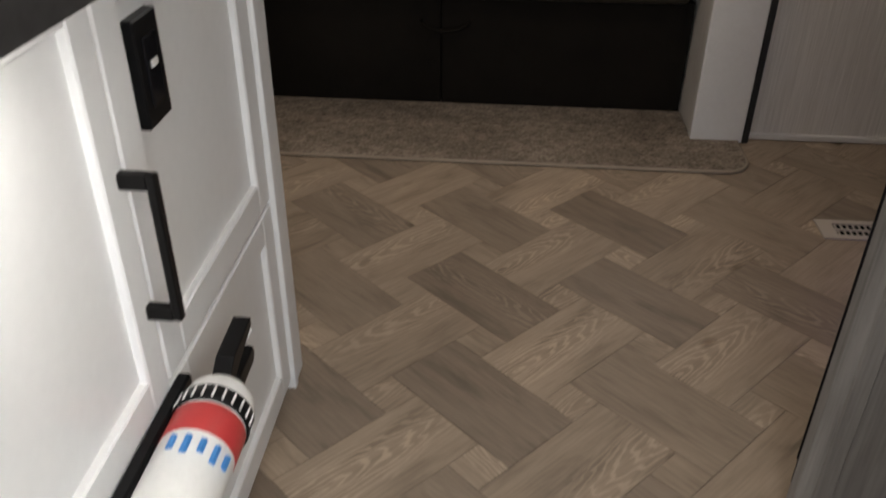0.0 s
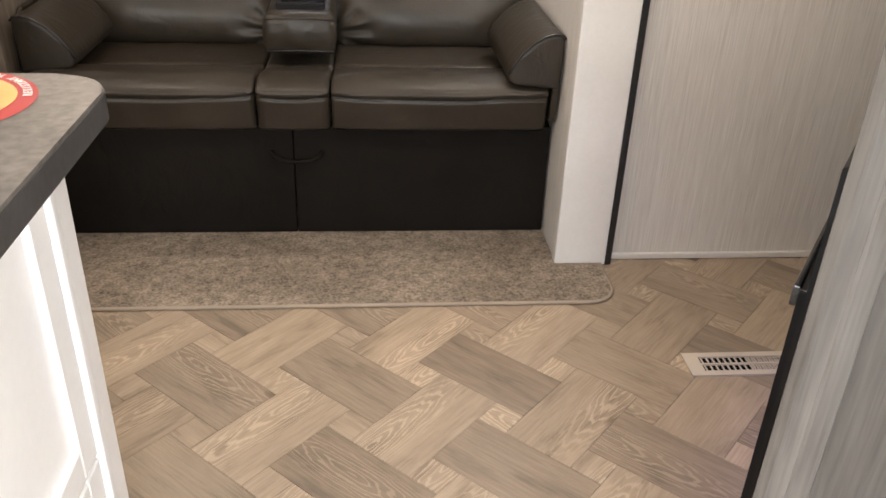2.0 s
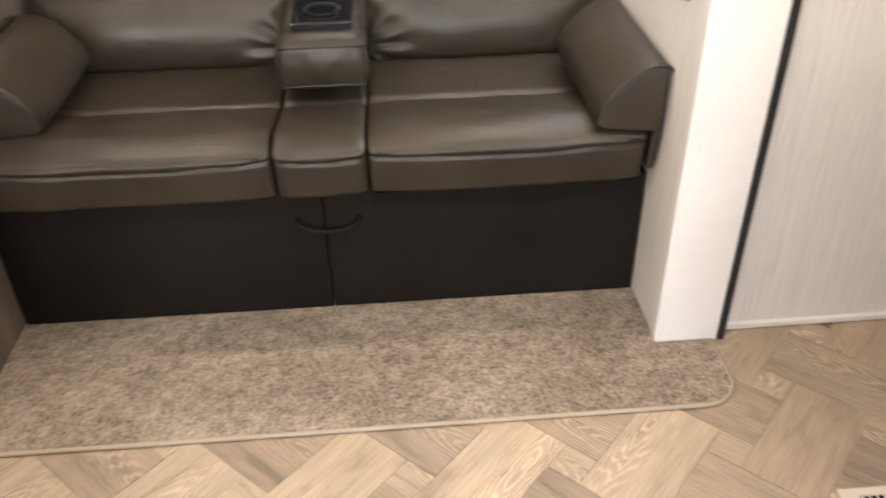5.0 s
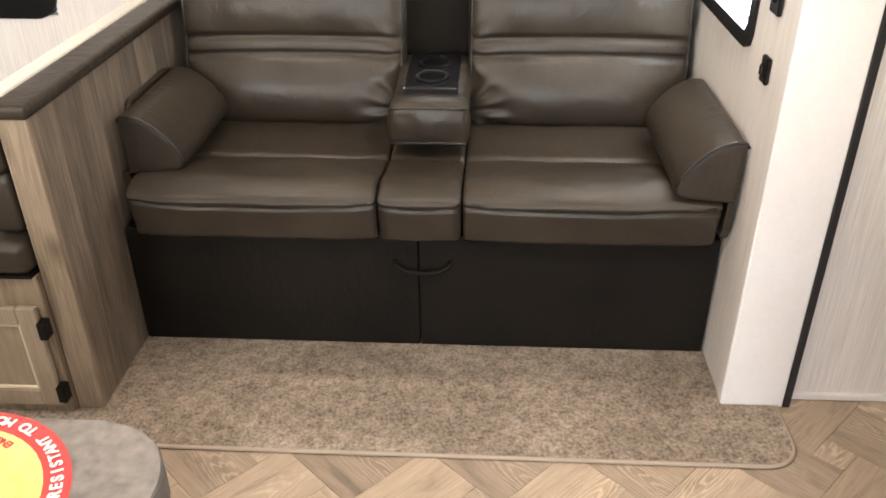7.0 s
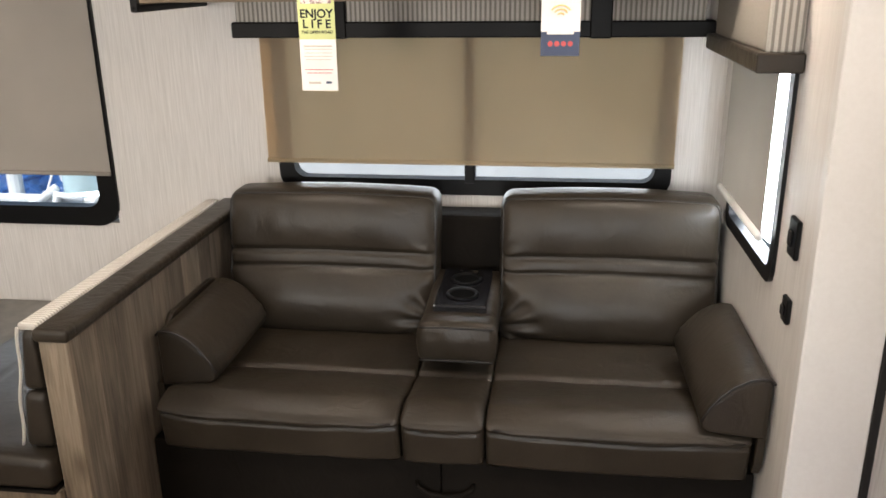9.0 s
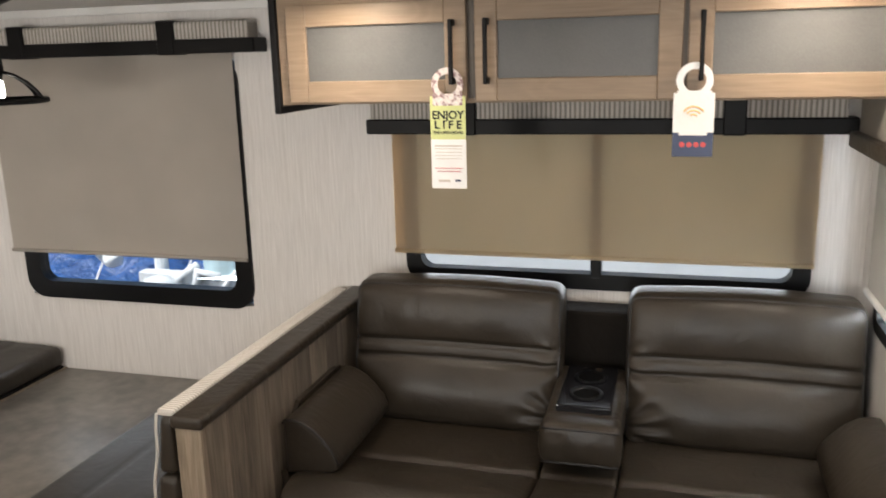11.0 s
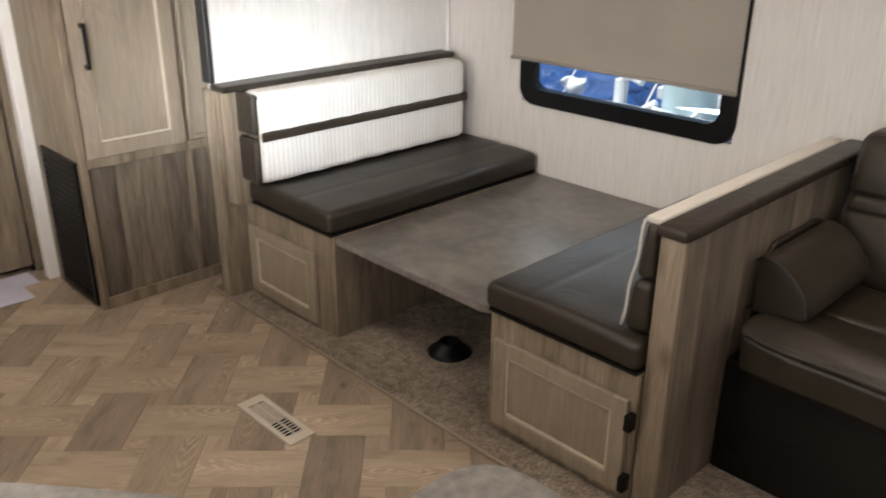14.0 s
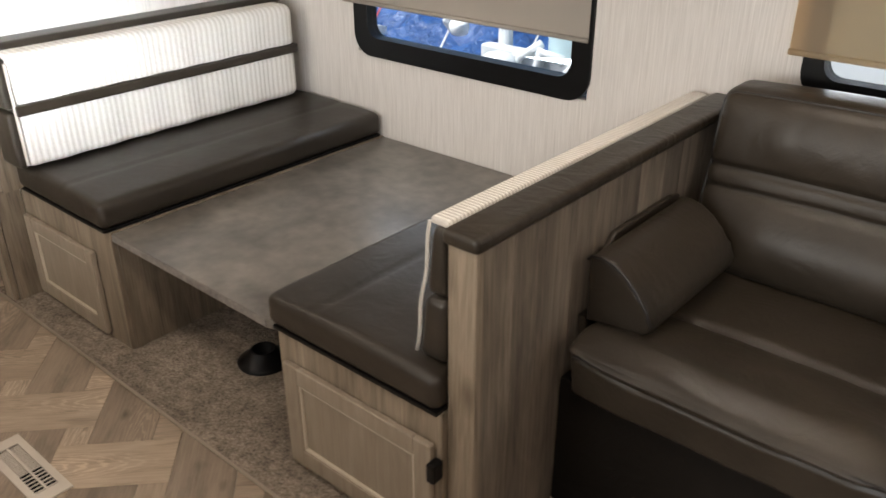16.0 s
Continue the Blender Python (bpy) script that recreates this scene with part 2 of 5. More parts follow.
def shade_cloth(name, color, trans, through_mix=0.4):
    """Woven blind that lets some daylight through."""
    m, t, n, l, b = nodes_of(name)
    w = noise_tex(n, l, coords(n, l, (1, 1, 1)), 420, 2)
    blot = noise_tex(n, l, coords(n, l, (1, 1, 1)), 2.5, 3)
    r = ramp(n, [(0.3, tuple(c * 0.85 for c in color)), (0.7, color)])
    l.new(blot.outputs["Fac"], r.inputs["Fac"])
    l.new(r.outputs[0], b.inputs["Base Color"])
    b.inputs["Roughness"].default_value = 0.85
    bump(n, l, b, w.outputs["Fac"], 0.2, 0.0006)
    tr = n.new("ShaderNodeBsdfTranslucent")
    tr.inputs["Color"].default_value = (*trans, 1)
    mx = n.new("ShaderNodeMixShader")
    mx.inputs["Fac"].default_value = through_mix
    l.new(b.outputs[0], mx.inputs[1])
    l.new(tr.outputs[0], mx.inputs[2])
    l.new(mx.outputs[0], n["Material Output"].inputs["Surface"])
    return m


def striped(name, a, bcol, axis, per_m, rough=0.8):
    """Woven cloth with fine ribbed stripes across one axis."""
    m, t, n, l, b = nodes_of(name)
    tc = n.new("ShaderNodeTexCoord")
    sx = n.new("ShaderNodeSeparateXYZ")
    l.new(tc.outputs["Object"], sx.inputs[0])
    mu = n.new("ShaderNodeMath")
    mu.operation = "MULTIPLY"
    mu.inputs[1].default_value = per_m * 2 * math.pi
    l.new(sx.outputs[axis], mu.inputs[0])
    si = n.new("ShaderNodeMath")
    si.operation = "SINE"
    l.new(mu.outputs[0], si.inputs[0])
    r = ramp(n, [(0.25, bcol), (0.6, a)])
    mr = n.new("ShaderNodeMapRange")
    mr.inputs["From Min"].default_value = -1
    l.new(si.outputs[0], mr.inputs["Value"])
    l.new(mr.outputs[0], r.inputs["Fac"])
    w = noise_tex(n, l, coords(n, l, (1, 1, 1)), 300, 3)
    wr = ramp(n, [(0.3, (0.82, 0.80, 0.77)), (0.7, (1, 1, 1))])
    l.new(w.outputs["Fac"], wr.inputs["Fac"])
    l.new(mix(n, l, r.outputs[0], wr.outputs[0], 1.0, "MULTIPLY"), b.inputs["Base Color"])
    b.inputs["Roughness"].default_value = rough
    bump(n, l, b, mr.outputs[0], 0.35, 0.003)
    return m


M_WALL = surf("linen_wall_panel", (0.50, 0.47, 0.44), (0.79, 0.76, 0.73), scale=(60, 60, 0.9), size=3, fine=(230, 230, 3.5), fine_size=2.2, rough=0.42, bumps=0.14, depth=0.0012, fine_mix=0.62, spread=(0.25, 0.68))
M_CEIL = surf("ceiling_board", (0.66, 0.65, 0.63), (0.74, 0.73, 0.71), size=2, fine_size=120, rough=0.6, bumps=0.08)
M_WHITE = surf("white_trim", (0.64, 0.62, 0.60), (0.72, 0.705, 0.69), size=3, fine_size=90, rough=0.38, bumps=0.05)
M_WHITECAB = surf("white_cabinet_paint", (0.76, 0.76, 0.76), (0.83, 0.83, 0.825), size=3, fine_size=60, rough=0.35, bumps=0.06)
M_FLOOR = floor_print("floor_oak_light", (0.352, 0.279, 0.212))
M_FLOORD = floor_print("floor_oak_dark", (0.272, 0.216, 0.166))
M_GROUT = plain("floor_joint", (0.15, 0.11, 0.075), 0.7)
M_CARPET = pile("carpet", (0.100, 0.079, 0.060), (0.405, 0.340, 0.274))
M_CARPETEDGE = plain("carpet_binding", (0.34, 0.28, 0.22), 0.9)
M_LEATHER = surf("brown_leatherette", (0.0190, 0.0149, 0.0107), (0.0360, 0.0283, 0.0204), size=5, fine_size=380, rough=0.375, rough_var=0.10, bumps=0.30, depth=0.0014, specular=0.31, wrinkle=0.22)
M_LEATHER2 = surf("dark_leatherette", (0.0158, 0.0124, 0.0090), (0.0295, 0.0232, 0.0168), size=5, fine_size=380, rough=0.40, rough_var=0.08, bumps=0.26, depth=0.0012, specular=0.36, wrinkle=0.12)
M_BASEFAB = surf("sofa_base_cloth", (0.0060, 0.0049, 0.0039), (0.0115, 0.0093, 0.0074), size=4, fine_size=500, wrinkle=0.3, specular=0.08, rough=0.7, bumps=0.25, depth=0.001)
M_PIPING = plain("seam_piping", (0.010, 0.008, 0.007), 0.5)
M_BLACK = plain("black_metal", (0.005, 0.0045, 0.0045), 0.45, 0.0, 0.16)
M_BLACKPL = plain("black_plastic", (0.0045, 0.0045, 0.005), 0.36, 0.0, 0.2)
M_RUBBER = plain("black_seal", (0.010, 0.010, 0.010), 0.6)
M_GLOSSBLACK = plain("gloss_black_glass", (0.010, 0.010, 0.012), 0.09)
M_FIREGLASS = plain("fireplace_glass", (0.008, 0.008, 0.010), 0.34, 0.0, 0.12)
M_WOODG = wood("grey_oak_panel", (0.105, 0.098, 0.092), (0.180, 0.170, 0.160), (0.262, 0.250, 0.238), "z", 0.42, rnd=True, figure=0.12)
M_WOODH = wood("grey_brown_oak_board", (0.040, 0.033, 0.027), (0.122, 0.101, 0.081), (0.25, 0.213, 0.175), "z", 0.42, rnd=True, figure=0.14)
M_WOODB = wood("brown_oak_panel", (0.070, 0.053, 0.037), (0.184, 0.145, 0.104), (0.318, 0.26, 0.195), "z", 0.38, figure=0.14)
M_WOODL = wood("light_birch", (0.190, 0.134, 0.087), (0.245, 0.178, 0.119), (0.295, 0.221, 0.152), "x", 0.4, knots=False, bumps=0.08)
M_WOODD = wood("taupe_door", (0.185, 0.147, 0.11), (0.245, 0.20, 0.152), (0.30, 0.25, 0.195), "z", 0.42, knots=False, bumps=0.1)
M_WOODTRIM = plain("light_profile", (0.50, 0.43, 0.34), 0.4)
M_COUNTER = surf("laminate_counter", (0.068, 0.061, 0.056), (0.235, 0.212, 0.192), size=12, fine_size=62, rough=0.40, bumps=0.03, fine_mix=0.60, spread=(0.28, 0.72))
M_EDGE = surf("laminate_edge", (0.045, 0.043, 0.042), (0.095, 0.092, 0.090), size=5, fine_size=60, rough=0.34, bumps=0.1, fine_mix=0.5)
M_TABLE = surf("laminate_table", (0.050, 0.043, 0.036), (0.205, 0.182, 0.156), size=6, fine_size=16, rough=0.33, bumps=0.06, fine_mix=0.42, spread=(0.30, 0.70))
M_SHADE1 = shade_cloth("blind_cloth_grey", (0.60, 0.545, 0.48), (0.34, 0.30, 0.24))
M_SHADE2 = shade_cloth("blind_cloth_tan", (0.46, 0.40, 0.325), (1.0, 0.85, 0.61), 0.68)
M_SHADE3 = shade_cloth("blind_cloth_white", (0.52, 0.49, 0.45), (0.20, 0.19, 0.17), 0.35)
M_STRIPEY = striped("white_ribbed_cloth", (0.84, 0.83, 0.81), (0.72, 0.70, 0.67), "Y", 46)
M_STRIPEX = striped("valance_cloth", (0.54, 0.51, 0.47), (0.25, 0.23, 0.205), "X", 64)
M_WHITEPIPE = striped("white_cord", (0.80, 0.78, 0.74), (0.50, 0.47, 0.43), "Y", 90)
M_FROST = surf("frosted_glass", (0.085, 0.085, 0.083), (0.122, 0.121, 0.117), size=3, fine_size=220, specular=0.3, rough=0.34, bumps=0.1)
M_GLASS = glass("window_glass", (0.93, 0.97, 0.98))
M_STEEL = surf("brushed_steel", (0.60, 0.60, 0.61), (0.72, 0.72, 0.73), scale=(1, 12, 1), size=6, fine=(2, 60, 2), fine_size=30, rough=0.34, metal=1.0, bumps=0.05)
M_VENT = plain("putty_metal", (0.55, 0.49, 0.42), 0.4)
# near-black colour that stands for the shade inside openings
M_RECESS_SHADE = plain("recess_shade", (0.006, 0.006, 0.006), 0.9, 0.0, 0.02)
M_RED = plain("red_print", (0.52, 0.05, 0.05), 0.35)
M_ORANGE = surf("orange_print", (0.80, 0.42, 0.12), (0.86, 0.58, 0.25), size=6, fine_size=60, rough=0.35, bumps=0.02)
M_PAPER = plain("white_print", (0.82, 0.82, 0.80), 0.45)
M_LIME = plain("lime_print", (0.58, 0.62, 0.25), 0.45)
M_NAVY = plain("navy_print", (0.03, 0.045, 0.10), 0.45)
M_PUCK = glow("lamp_lens", (1.0, 0.88, 0.74), 15.0)
M_STRIP = glow("strip_light", (1.0, 0.97, 0.92), 6.0)
M_EMBER = glow("violet_glow", (0.26, 0.24, 1.0), 0.32)
M_BULB = glow("bulb", (1.0, 0.93, 0.82), 14.0)

# ---- shape helpers ----


def thing(name, label, category, group="", kind="", at=(0, 0, 0)):
    ob = new(name)
    ob.empty_display_size = 0.05
    ob.location = at
    return tagged(ob, label, category, group, kind)


def mesh_of(name, bm, material, smooth=False):
    me = bpy.data.meshes.new(name)
    bmesh.ops.recalc_face_normals(bm, faces=bm.faces)
    bm.to_mesh(me)
    bm.free()
    for m in material if isinstance(material, (list, tuple)) else [material]:
        me.materials.append(m)
    if smooth:
        for p in me.polygons:
            p.use_smooth = True
    return me


def part(name, bm, material, parent=None, label="", smooth=False):
    ob = new(name, mesh_of(name, bm, material, smooth))
    if parent:
        ob.parent = parent
        p, off = parent, Vector((0, 0, 0))
        while p:
            off += p.location
            p = p.parent
        ob.data.transform(Matrix.Translation(-off))
    return tagged(ob, label) if label else ob


def boxes(*bs, bevel=0.0, seg=1):
    """One bmesh of axis-aligned boxes (x0, x1, y0, y1, z0, z1)."""
    bm = bmesh.new()
    for x0, x1, y0, y1, z0, z1 in bs:
        vs = [bm.verts.new(c) for c in ((x0, y0, z0), (x1, y0, z0), (x1, y1, z0), (x0, y1, z0), (x0, y0, z1), (x1, y0, z1), (x1, y1, z1), (x0, y1, z1))]
        for f in ((3, 2, 1, 0), (4, 5, 6, 7), (0, 1, 5, 4), (1, 2, 6, 5), (2, 3, 7, 6), (3, 0, 4, 7)):
            bm.faces.new([vs[k] for k in f])
    if bevel:
        bmesh.ops.bevel(bm, geom=bm.edges[:], offset=bevel, segments=seg, profile=0.6, affect="EDGES")
    return bm


def prism(pts, lo, hi, axis="z", bevel=0.0, seg=2):
    """A polygon drawn in the plane across an axis, pushed along it."""
    order = {"z": lambda a, b, c: (a, b, c), "y": lambda a, b, c: (a, c, b), "x": lambda a, b, c: (c, a, b)}[axis]
    bm = bmesh.new()
    a = [bm.verts.new(order(u, v, lo)) for u, v in pts]
    b = [bm.verts.new(order(u, v, hi)) for u, v in pts]
    k = len(pts)
    bm.faces.new(a[::-1])
    bm.faces.new(b)
    for q in range(k):
        bm.faces.new((a[q], a[(q + 1) % k], b[(q + 1) % k], b[q]))
    if bevel:
        es = [e for e in bm.edges if (e.verts[0] in a) == (e.verts[1] in a)]
        bmesh.ops.bevel(bm, geom=es, offset=bevel, segments=seg, profile=0.6, affect="EDGES")
    return bm


def rounded(x0, x1, y0, y1, w0, w1, r, n=6):
    """Outline of a rounded rectangle, as a list of points."""
    pts = []
    for cx, cy, a0 in ((x1 - r, y1 - r, 0), (x0 + r, y1 - r, 90), (x0 + r, y0 + r, 180), (x1 - r, y0 + r, 270)):
        for k in range(n + 1):
            a = radians(a0 + 90 * k / n)
            pts.append((cx + r * math.cos(a), cy + r * math.sin(a)))
    return pts


def ring(outer, inner, lo, hi, axis):
    """A frame between two outlines with as many points each."""
    order = {"z": lambda a, b, c: (a, b, c), "y": lambda a, b, c: (a, c, b), "x": lambda a, b, c: (c, a, b)}[axis]
    bm = bmesh.new()
    v = [[bm.verts.new(order(u, w, h)) for u, w in pts] for pts, h in ((outer, lo), (outer, hi), (inner, hi), (inner, lo))]
    k = len(outer)
    for s in range(4):
        for q in range(k):
            bm.faces.new((v[s][q], v[s][(q + 1) % k], v[(s + 1) % 4][(q + 1) % k], v[(s + 1) % 4][q]))
    return bm


def soft_box(x0, x1, y0, y1, z0, z1, r, cells=(10, 10, 4), shape=None):
    """A padded box: rounded edges, a fine grid, and a function that swells or creases it."""
    lo, hi = (x0, y0, z0), (x1, y1, z1)
    ax = []
    for k in range(3):
        inner = [lo[k] + r + (hi[k] - lo[k] - 2 * r) * q / cells[k] for q in range(cells[k] + 1)]
        ax.append([lo[k], lo[k] + r * 0.3, lo[k] + r * 0.65] + inner + [hi[k] - r * 0.65, hi[k] - r * 0.3, hi[k]])
    bm = bmesh.new()
    made = {}

    def vert(i, j, k):
        if (i, j, k) not in made:
            p = Vector((ax[0][i], ax[1][j], ax[2][k]))
            q = Vector([min(max(p[m], lo[m] + r), hi[m] - r) for m in range(3)])
            d = p - q
            if d.length > 1e-9:
                p = q + d.normalized() * r
            made[(i, j, k)] = bm.verts.new(shape(p) if shape else p)
        return made[(i, j, k)]

    nx, ny, nz = (len(a) - 1 for a in ax)
    for k in (0, nz):
        for i in range(nx):
            for j in range(ny):
                bm.faces.new((vert(i, j, k), vert(i + 1, j, k), vert(i + 1, j + 1, k), vert(i, j + 1, k)))
    for j in (0, ny):
        for i in range(nx):
            for k in range(nz):
                bm.faces.new((vert(i, j, k), vert(i + 1, j, k), vert(i + 1, j, k + 1), vert(i, j, k + 1)))
    for i in (0, nx):
        for j in range(ny):
            for k in range(nz):
                bm.faces.new((vert(i, j, k), vert(i, j + 1, k), vert(i, j + 1, k + 1), vert(i, j, k + 1)))
    return bm


def tube(points, r, sides=8, closed=False):
    """A round bar along a line of points."""
    pts = [Vector(p) for p in points]
    bm = bmesh.new()
    rings = []
    k = len(pts)
    for q, p in enumerate(pts):
        a, b = (pts[(q - 1) % k], pts[(q + 1) % k]) if closed else (pts[max(q - 1, 0)], pts[min(q + 1, k - 1)])
        rot = (b - a).normalized().to_track_quat("Z", "Y")
        rings.append([bm.verts.new(p + rot @ Vector((r * math.cos(2 * math.pi * s / sides), r * math.sin(2 * math.pi * s / sides), 0))) for s in range(sides)])
    for q in range(k if closed else k - 1):
        a, b = rings[q], rings[(q + 1) % k]
        for s in range(sides):
            bm.faces.new((a[s], a[(s + 1) % sides], b[(s + 1) % sides], b[s]))
    if not closed:
        bm.faces.new(rings[0][::-1])
        bm.faces.new(rings[-1])
    return bm


def lathe(profile, cx, cy, sides=32):
    """A turned shape from (radius, height) pairs."""
    bm = bmesh.new()
    rings = [[bm.verts.new((cx + r * math.cos(2 * math.pi * s / sides), cy + r * math.sin(2 * math.pi * s / sides), z)) for s in range(sides)] for r, z in profile]
    for a, b in zip(rings, rings[1:]):
        for s in range(sides):
            bm.faces.new((a[s], a[(s + 1) % sides], b[(s + 1) % sides], b[s]))
    bm.faces.new(rings[0][::-1])
    bm.faces.new(rings[-1])
    return bm


def structure(name, bm, material, label, smooth=False):
    return tagged(part(name, bm, material, None, "", smooth), label, name.split("_")[0], kind="structure")


def handle(parent, x, y, z0, z1, face, depth=0.032, wide=0.012):
    """Square bar pull on two feet; face is the way it stands off: '-y', '+x' ."""
    w = wide / 2
    if face == "-y":
        bs = [(x - w, x + w, y - depth, y - depth + 0.011, z0, z1), (x - w * 1.1, x + w * 1.1, y - depth + 0.009, y + 0.002, z0, z0 + 0.018), (x - w * 1.1, x + w * 1.1, y - depth + 0.009, y + 0.002, z1 - 0.018, z1)]
    else:
        bs = [(x + depth - 0.011, x + depth, y - w, y + w, z0, z1), (x - 0.002, x + depth - 0.009, y - w * 1.1, y + w * 1.1, z0, z0 + 0.018), (x - 0.002, x + depth - 0.009, y - w * 1.1, y + w * 1.1, z1 - 0.018, z1)]
    return part("handle", boxes(*bs, bevel=0.002), M_BLACK, parent, "black square bar pull")


def shaker(name, parent, a0, a1, z0, z1, face, at, material, stile=0.05, thick=0.018, profile=None, panel=None):
    """A framed cabinet door; face '-y' (a is x) or '+x' (a is y); at is the plane of its back."""
    s = -1 if face == "-y" else 1

    def b(u0, u1, w0, w1, d0, d1):
        p, q = sorted((at + s * d0, at + s * d1))
        return (u0, u1, p, q, w0, w1) if face == "-y" else (p, q, u0, u1, w0, w1)

    door = part(name, boxes(b(a0 + stile - 0.004, a1 - stile + 0.004, z0 + stile - 0.004, z1 - stile + 0.004, 0.002, thick - 0.011)), panel or material, parent)
    for u0, u1 in ((a0, a0 + stile), (a1 - stile, a1)):
        part("stile", boxes(b(u0, u1, z0, z1, 0, thick), bevel=0.0025), material, door)
    for w0, w1 in ((z0, z0 + stile), (z1 - stile, z1)):
        part("rail", boxes(b(a0 + stile, a1 - stile, w0, w1, 0, thick), bevel=0.0025), material, door)
    if profile:
        e = 0.008
        i0, i1, j0, j1 = a0 + stile, a1 - stile, z0 + stile, z1 - stile
        part("moulding", boxes(b(i0, i0 + e, j0, j1, 0.004, thick - 0.004), b(i1 - e, i1, j0, j1, 0.004, thick - 0.004), b(i0 + e, i1 - e, j0, j0 + e, 0.004, thick - 0.004), b(i0 + e, i1 - e, j1 - e, j1, 0.004, thick - 0.004), bevel=0.002), profile, door)
    return door


# ---- the shell ----
X0, X1, YB = -4.6, 2.3, -0.40
SY, FY, RY = 2.72, 3.80, 2.765
SZ, CZ = 1.905, 2.10
floor = structure("floor", boxes((X0, X1, YB - 0.1, 2.50, -0.06, -0.0035)), M_GROUT, "oak-look vinyl floor laid in diagonal basketweave blocks")
structure("floor_slide", boxes((-3.16, X1, 2.50, FY + 0.1, -0.06, -0.004)), M_GROUT, "plain subfloor under the carpeted slide-out")


def wall_with_hole(name, x0, x1, z0, z1, y0, y1, holes, label, material=None, axis="y"):
    """A thick wall with rectangular openings right through it."""
    us = sorted({x0, x1, *[h[0] for h in holes], *[h[1] for h in holes]})
    ws = sorted({z0, z1, *[h[2] for h in holes], *[h[3] for h in holes]})
    bs = []
    for a, b in zip(us, us[1:]):
        for c, d in zip(ws, ws[1:]):
            if not any(h[0] <= a and b <= h[1] and h[2] <= c and d <= h[3] for h in holes):
                bs.append((a, b, y0, y1, c, d) if axis == "y" else (y0, y1, a, b, c, d))
    bm = boxes(*bs)
    bmesh.ops.remove_doubles(bm, verts=bm.verts[:], dist=1e-5)
    return structure(name, bm, material or M_WALL, label)


W1 = (-2.53, -1.49, 0.755, 1.70)
W2 = (-0.84, 0.50, 0.905, 1.55)
W3 = (3.02, 3.57, 0.892, 1.55)
wall_with_hole("wall_slide_back", -3.06, 0.72, 0, SZ, FY, FY + 0.05, [W1, W2], "pale linen-textured wall panel behind the sofa and dinette")
wall_with_hole("wall_slide_side", SY + 0.01, FY, 0, SZ, 0.662, 0.72, [W3], "pale linen-textured side wall of the slide-out", axis="x")
structure("wall_slide_end", boxes((-3.07, -3.02, 2.515, FY, 0, SZ)), M_WALL, "pale linen-textured end wall above the dinette bench")
structure("wall_rear", boxes((0.843, X1, RY, RY + 0.05, 0, CZ), (-4.6, -3.08, RY, RY + 0.05, 0, CZ)), M_WALL, "pale linen-textured wall panel beside the slide-out")
wall_with_hole("wall_entry", X0, X1, -0.06, CZ, YB - 0.06, YB, [(-0.28, 0.48, -0.06, 1.92), (-2.2, -1.3, 1.06, 1.58)], "pale linen-textured wall with the entry door and kitchen window")
structure("wall_end", boxes((X1, X1 + 0.05, YB, RY, 0, CZ)), M_WALL, "pale linen-textured end wall")
structure("wall_bath", boxes((X0 - 0.05, X0, YB, RY, 0, CZ)), M_WALL, "pale linen-textured wall behind the wooden door")
structure("ceiling", boxes((X0, X1, YB - 0.06, SY + 0.02, CZ, CZ + 0.05)), M_CEIL, "off-white board ceiling")
structure("ceiling_slide", boxes((-3.07, 0.72, SY + 0.02, FY + 0.05, SZ, SZ + 0.04)), M_CEIL, "off-white low ceiling of the slide-out")
structure("trim_header", boxes((-3.12, 0.84, SY - 0.03, SY + 0.02, SZ - 0.012, CZ), bevel=0.003), M_WHITE, "white header trim over the slide-out opening")
structure("trim_post", boxes((0.657, 0.822, SY - 0.002, SY + 0.034, 0.002, CZ), bevel=0.003), M_WHITE, "white upright trim of the slide-out opening")
structure("trim_seal", boxes((0.822, 0.842, SY - 0.004, RY + 0.002, 0.002, CZ), bevel=0.003), M_RUBBER, "black rubber seal beside the white post")
structure("trim_seal_end", boxes((-3.075, -3.012, 2.495, 2.517, 0.93, SZ - 0.015), bevel=0.004), M_RUBBER, "black edge seal on the slide-out end wall")
structure("trim_seal_low", boxes((-3.088, -3.078, 2.498, 2.516, 0.012, 0.904), bevel=0.002), M_RUBBER, "black edge seal below the bench ledge")
structure("trim_end_post", boxes((-3.078, -3.010, 2.496, 2.516, 0.012, 0.904), bevel=0.002), M_WOODB, "brown wood-look post at the slide-out end")
structure("baseboard", boxes((0.845, X1, RY - 0.012, RY, 0.001, 0.022), bevel=0.003), M_WHITE, "thin white baseboard strip")
structure("trim_ceiling_batten", boxes((-3.0, 0.66, FY - 0.018, FY, SZ - 0.03, SZ), bevel=0.003), M_CEIL, "pale cove strip between wall and ceiling")
structure("trim_corner", boxes((-3.02, -3.004, FY - 0.016, FY, 0.9, SZ - 0.03), bevel=0.004), M_CEIL, "pale corner strip")

# carpet of the slide-out with a rounded, bound corner
cp = [(-3.16, 2.49), (0.72, 2.49)] + [(0.72 + 0.085 * math.sin(radians(a)), 2.575 - 0.085 * math.cos(radians(a))) for a in range(10, 91, 10)] + [(0.805, 2.715), (0.66, 2.715), (0.66, FY), (-3.02, FY), (-3.02, 2.70), (-3.16, 2.70)]
carpet = structure("carpet", prism(cp, -0.002, 0.011), M_CARPET, "mottled beige-brown carpet on the slide-out floor")
tagged(part("binding", tube([(x, y, 0.007) for x, y in cp[:12]], 0.0055), M_CARPETEDGE, carpet, "", True), "beige bound carpet edge")

# ---- windows with blinds ----


